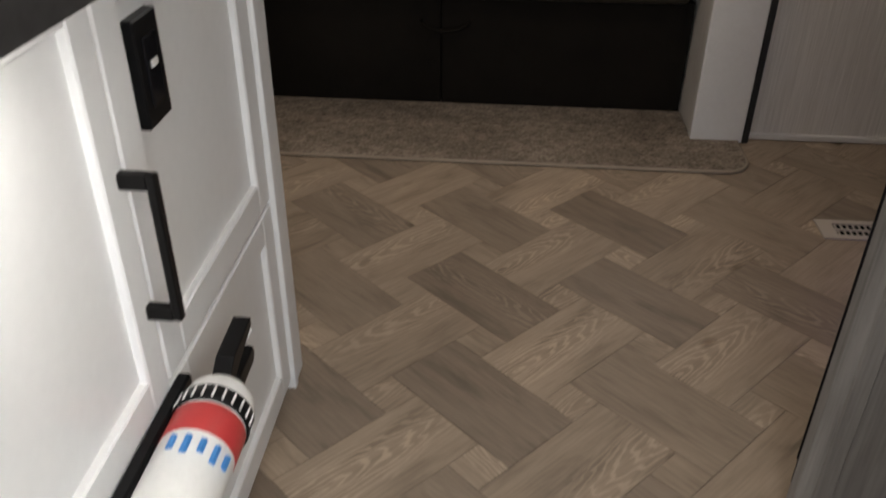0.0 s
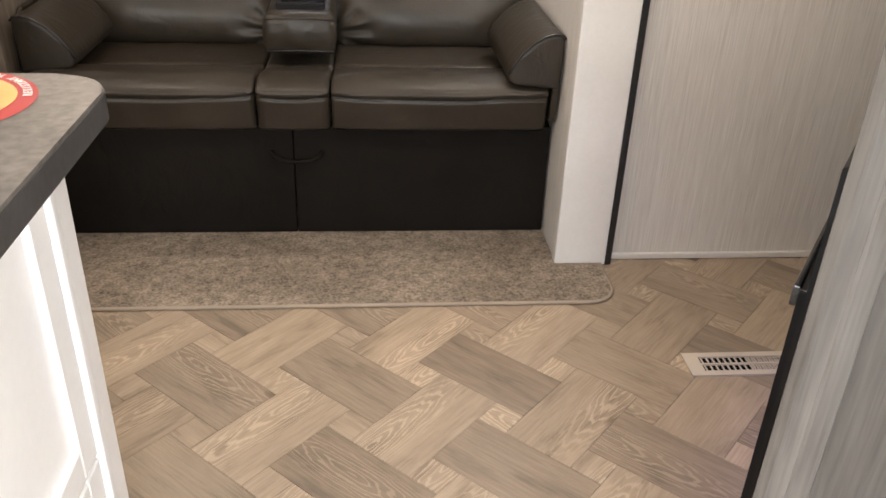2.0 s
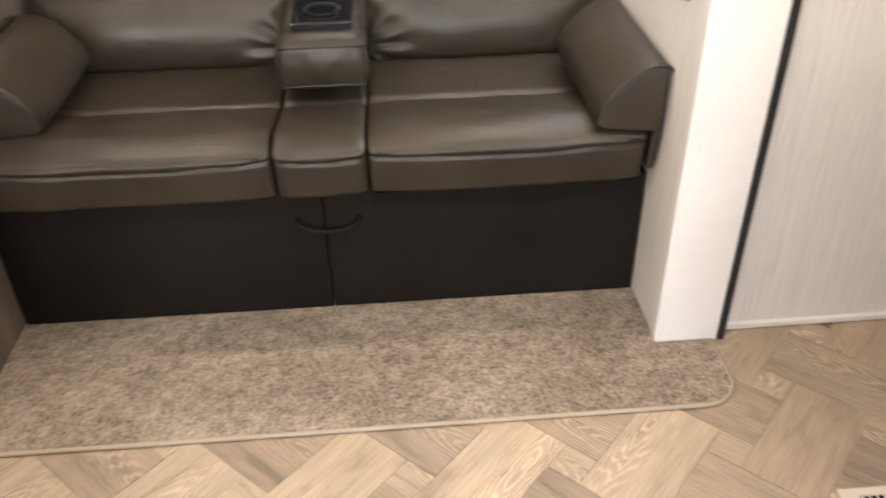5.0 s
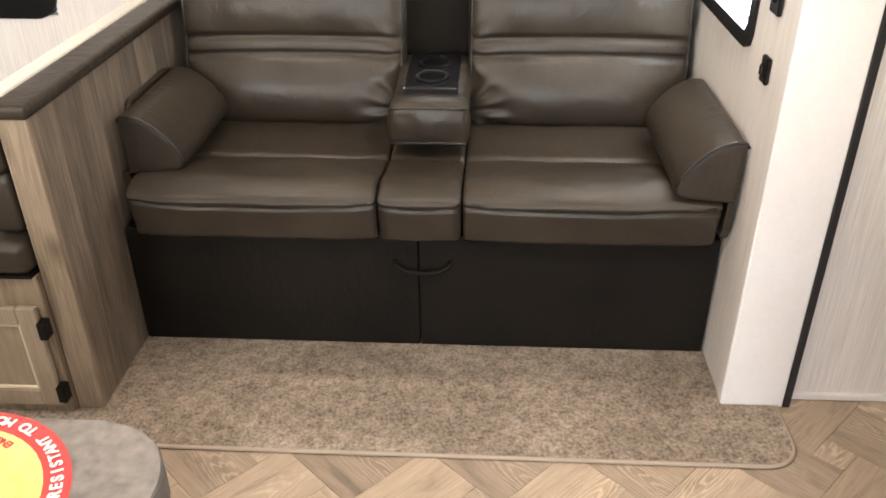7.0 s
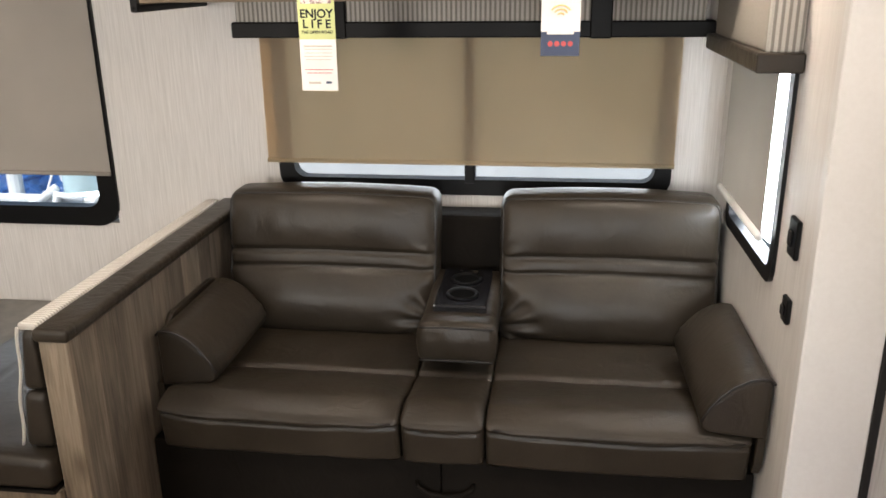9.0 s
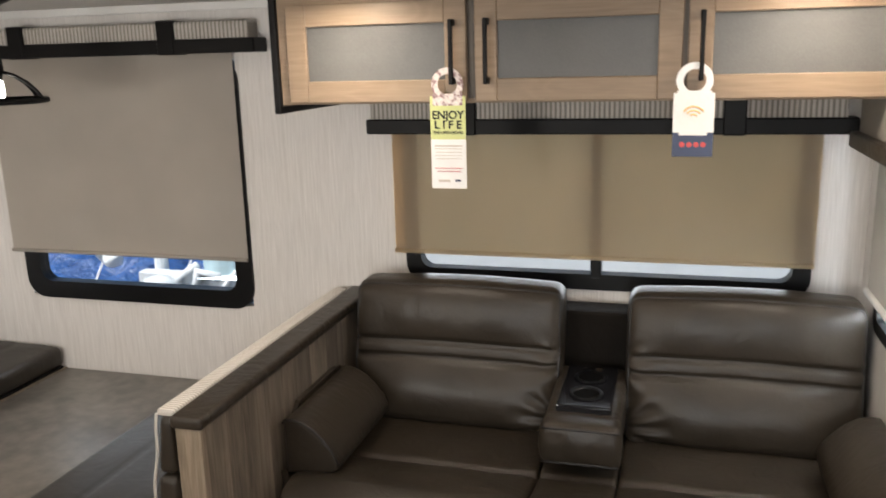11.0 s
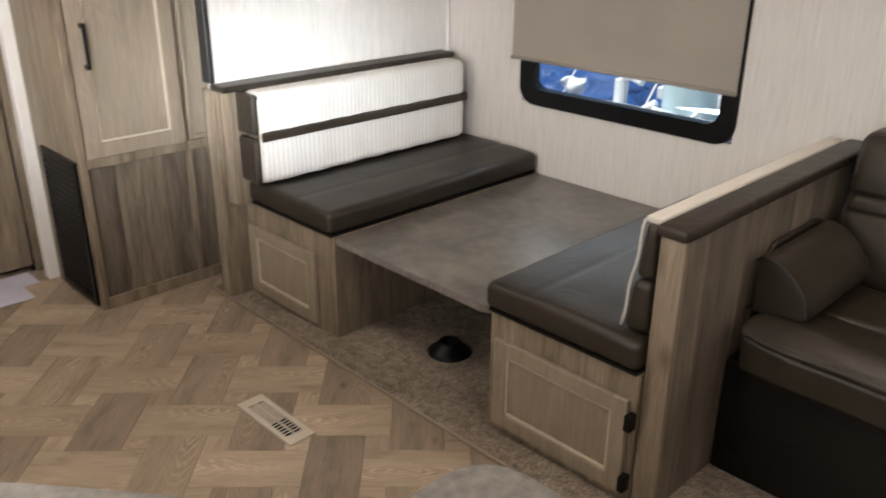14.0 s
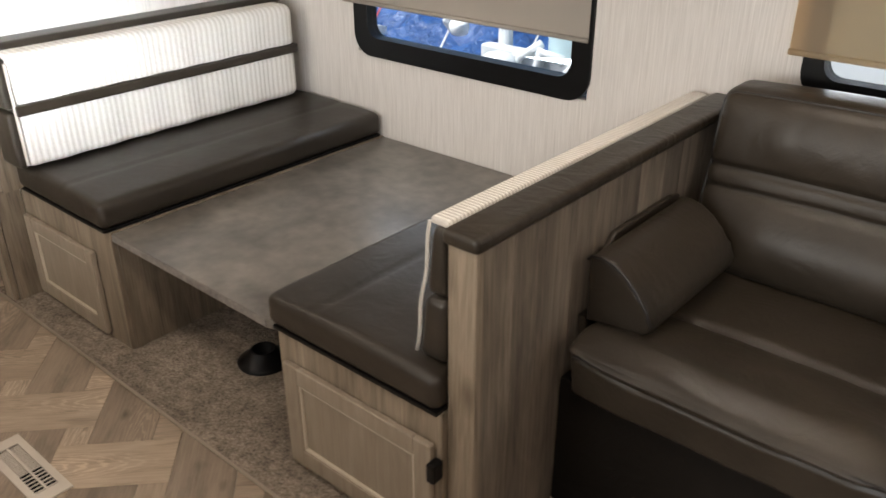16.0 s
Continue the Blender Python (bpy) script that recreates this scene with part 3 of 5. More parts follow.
def window(name, u0, u1, z0, z1, plane, depth, axis, mullion, label, r=0.07, fw=0.045):
    ob = thing(name, label, "window", kind="structure")
    out = rounded(u0 - 0.01, u1 + 0.01, z0 - 0.01, z1 + 0.01, 0, 0, r)
    inn = rounded(u0 + fw, u1 - fw, z0 + fw, z1 - fw, 0, 0, r * 0.6)
    a, b = (plane - 0.010, plane + depth)
    part("window_frame", ring(out, inn, a, b, axis), M_BLACKPL, ob)
    pane = part("pane", prism(rounded(u0 + fw - 0.005, u1 - fw + 0.005, z0 + fw - 0.005, z1 - fw + 0.005, 0, 0, r * 0.6), plane + 0.02, plane + 0.024, axis), M_GLASS, ob)
    pane.visible_shadow = False
    if mullion is not None:
        bs = (mullion - 0.018, mullion + 0.018, a - 0.002, b, z0 + 0.03, z1 - 0.03)
        part("mullion", boxes(bs, bevel=0.004), M_BLACKPL, ob)
    return ob


window("window_1", *W1, FY, 0.045, "y", None, "black-framed dinette window with rounded corners", 0.085, 0.062)
window("window_2", *W2, FY, 0.045, "y", -0.17, "wide black-framed sliding window behind the sofa")
window("window_3", *W3, 0.662, 0.03, "x", None, "narrow black-framed window beside the sofa", 0.05, 0.028)
kw = thing("window_4", "black-framed kitchen window over the sink", "window", kind="structure")
part("window_frame", ring(rounded(-2.2, -1.3, 1.06, 1.58, 0, 0, 0.05), rounded(-2.16, -1.34, 1.10, 1.54, 0, 0, 0.03), YB - 0.05, YB + 0.008, "y"), M_BLACKPL, kw)


def blind(x0, x1, z0, z1, y, cloth, label):
    ob = thing("roller_blind", label, "blind", "roller blinds")
    part("cloth", boxes((x0, x1, y, y + 0.0015, z0 + 0.012, z1)), cloth, ob)
    part("hem_bar", tube([(x0, y - 0.004, z0 + 0.008), (x1, y - 0.004, z0 + 0.008)], 0.008), cloth, ob, "", True)
    part("roller", tube([(x0, y - 0.005, z1), (x1, y - 0.005, z1)], 0.018, 12), cloth, ob, "", True)
    return ob


blind(-2.585, -1.490, 0.940, 1.76, FY - 0.016, M_SHADE1, "grey-taupe roller blind drawn most of the way over the dinette window")
blind(-0.886, 0.515, 1.003, 1.46, FY - 0.016, M_SHADE2, "tan roller blind glowing with daylight behind the sofa")


def valance(x0, x1, z_bar0, z_bar1, z_top, y, straps, label):
    ob = thing("window_valance", label, "valance", "window valances")
    part("box", soft_box(x0 + 0.012, x1 - 0.03, y + 0.012, FY - 0.002, z_bar1 - 0.01, z_top, 0.012, (8, 2, 2)), M_STRIPEX, ob, "ribbed grey-white fabric", True)
    part("rail", boxes((x0, x1, y, FY - 0.001, z_bar0, z_bar1), bevel=0.004), M_BLACK, ob, "dark brown wrapped rail")
    for s in straps:
        part("strap", boxes((s - 0.034, s + 0.034, y - 0.004, FY - 0.001, z_bar0 - 0.003, z_top + 0.005), bevel=0.004), M_BLACK, ob)
    return ob


valance(-2.70, -1.352, 1.724, 1.774, 1.836, FY - 0.10, (-2.36, -1.705), "box valance of ribbed fabric with dark rail and straps")
valance(-0.955, 0.60, 1.435, 1.485, 1.555, FY - 0.085, (-0.6, 0.25), "box valance of ribbed fabric with dark rail under the cabinets")
sv = thing("side_valance", "small fabric box valance over the narrow side window", "valance")
part("box", soft_box(0.575, 0.661, 2.99, 3.60, 1.45, 1.60, 0.012, (2, 6, 2)), M_STRIPEX, sv, "ribbed white fabric", True)
part("rail", boxes((0.555, 0.661, 2.97, 3.62, 1.41, 1.455), bevel=0.004), M_LEATHER, sv, "dark brown wrapped rail")
sb = thing("roller_blind", "pale roller blind over the narrow side window", "blind", "roller blinds")
part("cloth", boxes((0.628, 0.6295, 3.055, 3.565, 1.005, 1.43)), M_SHADE3, sb)
part("hem_bar", tube([(0.626, 3.055, 1.000), (0.626, 3.565, 1.000)], 0.011), M_PAPER, sb, "", True)

# ---- sofa ----
SM = -0.1675


def crease(p, at, width, depth, axis, push):
    d = (p[axis] - at) / width
    if abs(d) < 3:
        p = p + push * (depth * math.exp(-d * d * 2))
    return p


sofa = thing("sofa", "dark brown leatherette fold-out sofa with centre console against the wall", "sofa", at=(SM, 3.3, 0.01))
base = part("base", boxes((-0.992, SM - 0.001, 2.942, 3.70, 0.012, 0.385), (SM + 0.001, 0.655, 2.942, 3.70, 0.012, 0.385), bevel=0.006, seg=2), M_BASEFAB, sofa, "black-brown cloth-covered base")
part("pull_strap", tube([((SM + 0.012) - 0.078, 2.945, 0.300), ((SM + 0.012) - 0.074, 2.925, 0.294), ((SM + 0.012) - 0.045, 2.921, 0.277), ((SM + 0.012), 2.921, 0.272), ((SM + 0.012) + 0.045, 2.921, 0.277), ((SM + 0.012) + 0.074, 2.925, 0.294), ((SM + 0.012) + 0.078, 2.945, 0.300)], 0.0075), M_BASEFAB, sofa, "black strap pull", True)


def seat_shape(x0, x1, bulge):
    def f(p):
        q = Vector(p)
        u = (p.x - x0) / (x1 - x0)
        h = min(max((p.z - 0.386) / 0.159, 0), 1)
        edge = min(1, 9 * max(u, 0), 9 * max(1 - u, 0))
        w = min(max((p.y - 2.875) / 0.32, 0), 1)
        q.z += h * (bulge * math.sin(math.pi * w) * edge - 0.042 * min(1.0, max(0, (p.y - 2.95) / 0.24)) + 0.006 * noise.noise((p.x * 7, p.y * 7, 2)))
        q.z -= 0.024 * h * max(0.0, 1 - (p.y - 2.875) / 0.10) ** 2
        if p.z > 0.5:
            q = crease(q, 3.19, 0.020, 0.024, 1, Vector((0, 0, -1)))
        if p.y < 2.90 and p.z < 0.536:
            seam = 0.522 - 0.010 * math.sin(math.pi * min(max(u, 0), 1))
            q.y -= 0.008 * edge
            q.y += 0.010 * math.exp(-((p.z - seam) / 0.008) ** 2)
            if p.z < seam:
                q.y += 0.007 + 0.18 * (seam - p.z) + 0.004 * noise.noise((p.x * 12, p.z * 9, 4))
        return q
    return f


for x0, x1 in ((-0.940, -0.272), (-0.268, -0.047), (-0.043, 0.625)):
    c = part("seat_cushion", soft_box(x0, x1, 2.875, 3.52, 0.386, 0.545, 0.014, (24, 64, 24), seat_shape(x0, x1, 0.012)), M_LEATHER, sofa, "", True)
    part("piping", tube([(x0 + 0.02 + (x1 - x0 - 0.04) * k / 10, 2.874, 0.514 - 0.010 * math.sin(math.pi * k / 10)) for k in range(11)], 0.0036, 6), M_PIPING, c, "", True)


def back_shape(x0, x1):
    def f(p):
        q = Vector(p)
        u, w = (p.x - x0) / (x1 - x0), (p.z - 0.50) / 0.47
        front = p.y < 3.50
        if front:
            puff = 0.030 * (math.sin(math.pi * min(max((p.z - 0.50) / 0.21, 0), 1)) if p.z < 0.71 else 0) + 0.022 * (math.sin(math.pi * min(max((p.z - 0.765) / 0.20, 0), 1)) if p.z > 0.765 else 0)
            q.y -= puff * min(1, 4 * u, 4 * (1 - u)) if 0 < u < 1 else 0
            q = crease(q, 0.712, 0.010, 0.015, 2, Vector((0, 1, 0)))
            q = crease(q, 0.765, 0.010, 0.015, 2, Vector((0, 1, 0)))
            e = min(u, 1 - u)
            if e < 0.25 and p.z < 0.71:
                q.y += 0.003 * math.sin(p.z * 70 + 25 * e) * (0.25 - e) / 0.25
            inner = x1 if x1 < 0 else x0
            dx, dz = abs(p.x - inner), p.z - 0.545
            far = math.hypot(dx, dz)
            q.y += 0.0095 * math.sin(13 * math.atan2(dz, dx + 0.02)) * math.exp(-((far - 0.07) / 0.055) ** 2)
            dz = p.z - 0.74
            q.y += 0.006 * math.sin(9 * math.atan2(dz, dx + 0.02)) * math.exp(-((math.hypot(dx, dz) - 0.05) / 0.035) ** 2)
            q.y += 0.004 * noise.noise((p.x * 8, p.z * 8, 5))
        q.z += 0.012 * math.sin(math.pi * min(max(u, 0), 1)) * max(0, w)
        q.y += 0.20 * (p.z - 0.50)
        return q
    return f


for x0, x1 in ((-0.955, -0.248), (-0.048, 0.640)):
    c = part("backrest", soft_box(x0, x1, 3.455, 3.60, 0.49, 0.955, 0.04, (40, 3, 48), back_shape(x0, x1)), M_LEATHER, sofa, "", True)
    f, e = back_shape(x0, x1), 0.010
    edge = [(x0 + e, 0.53 + 0.04 * k) for k in range(10)] + [(x0 + 0.04 - 0.03 * math.cos(radians(a)), 0.915 + 0.03 * math.sin(radians(a))) for a in (20, 45, 70)]
    top = [(x0 + 0.06 + (x1 - x0 - 0.12) * k / 12, 0.945) for k in range(13)]
    edge = edge + top + [(x0 + x1 - u, w) for u, w in edge[::-1]]
    part("piping", tube([f(Vector((u, 3.469, w))) for u, w in edge], 0.0042, 6), M_PIPING, c, "dark welt", True)
part("back_frame", boxes((-0.985, 0.645, 3.66, 3.775, 0.02, 0.86), bevel=0.012, seg=2), M_BASEFAB, sofa, "dark upholstered back rail")


def console_shape(p):
    u = (p.x + 0.151) / 0.111
    front = max(0.0, 1 - (p.y - 3.175) / 0.10)
    k = 1.0 + 0.10 * front * math.sin(math.pi * min(max((p.z - 0.545) / 0.13, 0), 1))
    q = Vector((-0.151 + 0.111 * u * k, p.y - 0.016 * front * (1 - min(1.0, abs(u)) ** 2) * math.sin(math.pi * min(max((p.z - 0.545) / 0.13, 0), 1)), p.z + 0.06 * max(0, p.y - 3.25)))
    if p.z > 0.6:
        q.z += 0.010 * front * (1 - min(1.0, abs(u)) ** 2)
        q = crease(q, 3.262, 0.010, 0.006, 1, Vector((0, 0, -1)))
    q.z += 0.003 * noise.noise((p.x * 26, p.y * 26, 1))
    q.y += 0.004 * front * noise.noise((p.x * 30, p.z * 30, 3))
    return q


con = part("console", soft_box(-0.262, -0.040, 3.175, 3.60, 0.545, 0.672, 0.022, (14, 22, 8), console_shape), M_LEATHER, sofa, "padded drop-down console", True)
for zp in (0.660, 0.556):
    part("piping", tube([(-0.259 + 0.216 * k / 8, 3.176 - 0.009 * math.sin(math.pi * k / 8), zp + 0.006 * math.sin(math.pi * k / 8)) for k in range(9)], 0.0036, 6), M_PIPING, con, "", True)
tray = part("cup_tray", boxes((-0.232, -0.070, 3.272, 3.60, 0.660, 0.692), bevel=0.006, seg=2), M_GLOSSBLACK, sofa, "glossy black cup holder tray")
for cy in (3.362, 3.495):
    part("cup_holder", lathe([(0.047, 0.6915), (0.051, 0.696), (0.047, 0.700), (0.042, 0.698), (0.040, 0.6925)], SM + 0.016, cy, 28), M_BLACKPL, tray, "black cup holder rim", True)
    # flat black disc paints the shade of a well; the tray is solid
    part("well_shade", lathe([(0.0405, 0.6932), (0.001, 0.6933)], SM + 0.016, cy, 28), M_RECESS_SHADE, tray)
part("arm_back_plate", prism([(3.04, 0.40), (3.44, 0.40), (3.44, 0.690), (3.40, 0.700), (3.12, 0.700), (3.05, 0.64)], -0.9925, -0.976, "x", 0.006), M_LEATHER2, sofa, "brown padded side plate")
prof = [(0.515, 0.545), (0.652, 0.532), (0.655, 0.688), (0.646, 0.699), (0.622, 0.702), (0.592, 0.694), (0.560, 0.675), (0.530, 0.646), (0.506, 0.612), (0.490, 0.580), (0.495, 0.556)]
for side, y0, y1 in ((1, 2.866, 3.36), (-1, 2.985, 3.42)):
    pts = [(SM + side * (u - SM) + (0.022 if side < 0 else 0), w) for u, w in prof]
    arm = part("armrest", prism(pts[::side], y0, y1, "y", 0.014, 3), M_LEATHER, sofa, "rounded wedge armrest")
    for p in arm.data.polygons:
        p.use_smooth = abs(p.normal.y) < 0.9
    part("piping", tube([(u, y0 - 0.001, w) for u, w in pts[2:10]], 0.0038, 6), M_PIPING, arm, "", True)
    part("arm_bracket", prism([(y0 + 0.008, 0.535), (y0 + 0.103, 0.535), (y0 + 0.093, 0.43), (y0 + 0.033, 0.42), (y0 + 0.018, 0.45)], *sorted((SM + side * (0.632 - SM), SM + side * (0.653 - SM))), "x", 0.004), M_LEATHER, sofa, "brown padded arm support")

# ---- half wall between sofa and dinette ----
half = thing("half_wall", "wood-look half wall with padded brown cap between sofa and dinette", "half wall", at=(-1.03, 3.2, 0.01))
part("core", boxes((-1.060, -1.000, 2.646, 3.798, 0.011, 0.832)), M_WOODB, half)
edges = [2.646, 2.745, 2.83, 2.965, 3.05, 3.16, 3.245, 3.37, 3.46, 3.585, 3.68, 3.798]
for a, b in zip(edges, edges[1:]):
    part("board", boxes((-1.001, -0.996, a + 0.0004, b - 0.0004, 0.011, 0.832)), M_WOODH, half, "grey weathered wood-look board")
part("end_strip", boxes((-1.064, -0.994, 2.622, 2.646, 0.011, 0.832), bevel=0.002), M_WOODB, half, "brown wood-look end strip")
part("cap", soft_box(-1.074, -0.984, 2.612, 3.797, 0.832, 0.866, 0.012, (4, 12, 2)), M_LEATHER, half, "padded brown leatherette cap", True)

# ---- dinette ----


def bench(x0, x1, d0, d1, dz0, dz1, label, hinge_x):
    b = thing("dinette_bench", label, "bench", "dinette benches", at=((x0 + x1) / 2, 3.2, 0.01))
    part("body", boxes((x0, x1, 2.625, 3.795, 0.011, 0.432)), M_WOODB, b)
    part("face_frame", boxes((x0, x1, 2.606, 2.626, 0.011, 0.434), bevel=0.002), M_WOODB, b)
    d = shaker("door", b, d0, d1, dz0, dz1, "-y", 2.605, M_WOODD, 0.05, 0.018, M_WOODTRIM)
    for hz in (dz1 - 0.06, dz0 + 0.045) if hinge_x else ():
        part("hinge", boxes((hinge_x - 0.011, hinge_x + 0.011, 2.572, 2.606, hz - 0.025, hz + 0.025), bevel=0.005, seg=2), M_BLACK, d, "black hinge")
    return b


bench(-1.605, -1.066, -1.575, -1.085, 0.045, 0.352, "brown wood-look dinette bench with framed door beside the half wall", -1.073)
bench(-3.005, -2.405, -2.985, -2.52, 0.03, 0.335, "brown wood-look dinette bench with framed door beside the pantry", None)


def cushion(name, x0, x1, seam, label):
    c = thing(name, label, "cushion", "dinette cushions", at=((x0 + x1) / 2, 3.2, 0.44))

    def f(p):
        q = Vector(p)
        if p.z > 0.5:
            q.z += 0.008 * math.sin(math.pi * min(max((p.x - x0) / (x1 - x0), 0), 1)) + 0.003 * noise.noise((p.x * 9, p.y * 9, 1))
            q = crease(q, seam, 0.012, 0.0035, 0, Vector((0, 0, -1)))
        return q

    part("pad", soft_box(x0, x1, 2.590, 3.79, 0.441, 0.530, 0.026, (36, 24, 3), f), M_LEATHER2, c, "", True)
    part("seam", tube([(x0 + 0.03, 2.596, 0.517), (x1 - 0.03, 2.596, 0.517)], 0.0025, 6), M_PIPING, c, "", True)
    part("base_board", boxes((x0 + 0.02, x1 - 0.004, 2.594, 3.78, 0.4345, 0.4435)), M_BLACK, c, "black board under the cushion")
    return c


cushion("seat_cushion", -1.625, -1.068, -1.46, "brown leatherette bench cushion beside the half wall")
cushion("seat_cushion", -2.99, -2.408, -2.62, "brown leatherette bench cushion below the striped backrest")
# striped back cushions
bl = thing("back_cushion", "white ribbed backrest cushion with brown band on the dinette bench", "cushion", "dinette back cushions", at=(-2.87, 3.2, 0.53))
for z0, z1 in ((0.545, 0.738), (0.742, 0.912)):
    part("pad", soft_box(-2.935, -2.805, 2.578, 3.715, z0, z1, 0.034, (4, 40, 6), lambda p: Vector((p.x + 0.004 * math.sin(p.y * 40) * (p.x > -2.85), p.y, p.z))), M_STRIPEY, bl, "white ribbed fabric", True)
    part("end_cap", soft_box(-2.940, -2.815, 2.552, 2.586, z0 + 0.004, z1 - 0.004, 0.014, (3, 2, 4)), M_LEATHER2, bl, "brown leatherette end", True)
part("band", boxes((-2.84, -2.797, 2.578, 3.715, 0.722, 0.758), bevel=0.006, seg=2), M_LEATHER, bl, "brown leatherette band")
part("piping", tube([(-2.812, 2.580, 0.56 + 0.33 * k / 12) for k in range(13)], 0.006, 6), M_WHITEPIPE, bl, "", True)
br = thing("back_cushion", "brown backrest cushion with white ribbed face against the half wall", "cushion", "dinette back cushions", at=(-1.11, 3.2, 0.53))


def lean(p):
    return Vector((p.x + 0.042 * max(0, min(1, (p.z - 0.535) / 0.33)) * max(0, min(1, (-1.078 - p.x) / 0.07)), p.y, p.z))


for z0, z1 in ((0.535, 0.690), (0.694, 0.855)):
    part("pad", soft_box(-1.158, -1.078, 2.632, 3.76, z0, z1, 0.022, (3, 24, 4), lean), M_LEATHER2, br, "", True)
part("face", soft_box(-1.164, -1.152, 2.690, 3.76, 0.54, 0.862, 0.006, (2, 24, 8), lean), M_STRIPEY, br, "white ribbed fabric face", True)
part("top_face", soft_box(-1.124, -1.076, 2.640, 3.76, 0.850, 0.867, 0.006, (3, 24, 2)), M_WHITEPIPE, br, "white ribbed fabric top", True)
part("piping", tube([(-1.160 + 0.042 * k / 12 + 0.003 * math.sin(k), 2.634, 0.545 + 0.315 * k / 12) for k in range(13)], 0.0038, 6), M_WHITEPIPE, br, "", True)
ledge = thing("bench_ledge", "padded brown leatherette ledge above the striped backrest", "ledge", at=(-2.97, 3.1, 0.9))
part("cap", soft_box(-3.018, -2.915, 2.49, 3.745, 0.905, 0.932, 0.011, (4, 12, 2)), M_LEATHER2, ledge, "", True)
part("support", boxes((-3.018, -2.945, 2.53, 3.75, 0.44, 0.905)), M_WOODB, ledge, "wood-look upright panel")
part("end_board", boxes((-3.019, -3.006, 2.518, 2.605, 0.012, 0.904)), M_WOODB, ledge)

table = thing("dinette_table", "grey stone-look laminate table lowered level with the benches", "table", at=(-2.0, 3.2, 0.3))
tp = [(-2.403, 2.612)] + [(-1.66 + 0.05 * math.sin(radians(a)), 2.662 - 0.05 * math.cos(radians(a))) for a in range(0, 91, 15)] + [(-1.61, 3.793), (-2.403, 3.793)]
part("tabletop", prism(tp, 0.404, 0.431, "z", 0.004, 2), M_TABLE, table)
part("edge_band", prism([(a * 1.0, b) for a, b in [(-2.402, 2.6105), (-1.66, 2.6105), (-1.66, 2.613), (-2.402, 2.613)]], 0.407, 0.428), M_COUNTER, table)
for x0, x1 in ((-2.404, -2.375), (-1.64, -1.606)):
    part("ledger", boxes((x0, x1, 2.70, 3.79, 0.374, 0.404)), M_WOODB, table)
cup = thing("table_leg_socket", "black round table leg socket screwed to the carpet", "leg socket", at=(-2.03, 2.85, 0.01))
part("socket", lathe([(0.085, 0.010), (0.086, 0.016), (0.070, 0.024), (0.045, 0.050), (0.040, 0.058), (0.034, 0.058), (0.030, 0.030), (0.002, 0.028)], -2.03, 2.85, 36), M_BLACKPL, cup, "", True)

# ---- overhead cabinets ----
oc = thing("overhead_cabinet", "birch overhead cabinet with three frosted glass doors over the sofa", "cabinet", at=(-0.2, 3.5, 1.56))
CX0, CX1, CY = -1.062, 0.655, 3.322
part("body", boxes((CX0, CX1, CY, FY - 0.002, 1.562, SZ - 0.002)), M_WOODB, oc)
part("face_frame", boxes((CX0, CX1, CY - 0.012, CY, 1.562, 1.575), (CX0, CX1, CY - 0.012, CY, 1.842, SZ - 0.004), (CX0, -1.02, CY - 0.012, CY, 1.575, 1.842), (0.61, CX1, CY - 0.012, CY, 1.575, 1.842)), M_WOODL, oc)
# stiles take a darker wood to paint in the shade between the doors
for u in (-0.475, 0.094):
    part("centre_stile", boxes((u - 0.022, u + 0.022, CY - 0.010, CY, 1.575, 1.842)), M_WOODH, oc, "stile between the doors, its dark wood holding the shade of the gap")
for a, b, hx in ((-1.028, -0.487, -0.525), (-0.463, 0.088, -0.428), (0.100, 0.640, 0.135)):
    d = shaker("door", oc, a, b, 1.567, 1.845, "-y", CY - 0.013, M_WOODL, 0.062, 0.018, None, M_FROST)
    handle(d, hx, CY - 0.031, 1.615, 1.79, "-y")
part("edge_trim", boxes((CX0 - 0.020, CX0 + 0.002, CY - 0.028, CY - 0.006, 1.54, SZ - 0.004), (CX0 - 0.020, CX0 + 0.002, CY - 0.028, FY - 0.004, 1.535, 1.557), bevel=0.006, seg=2), M_BLACK, oc, "black rounded edge trim")
part("end_panel", boxes((CX0 - 0.012, CX0 - 0.001, CY - 0.01, FY - 0.003, 1.555, SZ - 0.003)), M_WOODL, oc, "birch end panel")

# includes the added pucks on the unseen main ceiling
for x, y, z in PUCKS:
    pk = thing("puck_light", "round warm white ceiling puck light, switched on; main-ceiling ones are added", "ceiling light", "puck lights", at=(x, y, z))
    part("rim", lathe([(0.070, z), (0.072, z - 0.006), (0.064, z - 0.012), (0.056, z - 0.012)], x, y, 32), M_WHITE, pk, "", True)
    part("lens", lathe([(0.062, z - 0.008), (0.056, z - 0.022), (0.038, z - 0.032), (0.002, z - 0.036)], x, y, 32), M_PUCK, pk, "glowing lens", True)

cv = thing("ceiling_vent", "black rectangular vent on the slide-out ceiling", "ceiling vent", at=(-1.335, 2.97, SZ))
part("frame", boxes((-1.44, -1.23, 2.895, 3.04, SZ - 0.016, SZ - 0.001), bevel=0.004), M_BLACKPL, cv)
for k in range(6):
    part("slat", boxes((-1.42, -1.25, 2.912 + 0.02 * k, 2.920 + 0.02 * k, SZ - 0.020, SZ - 0.015)), M_BLACK, cv)

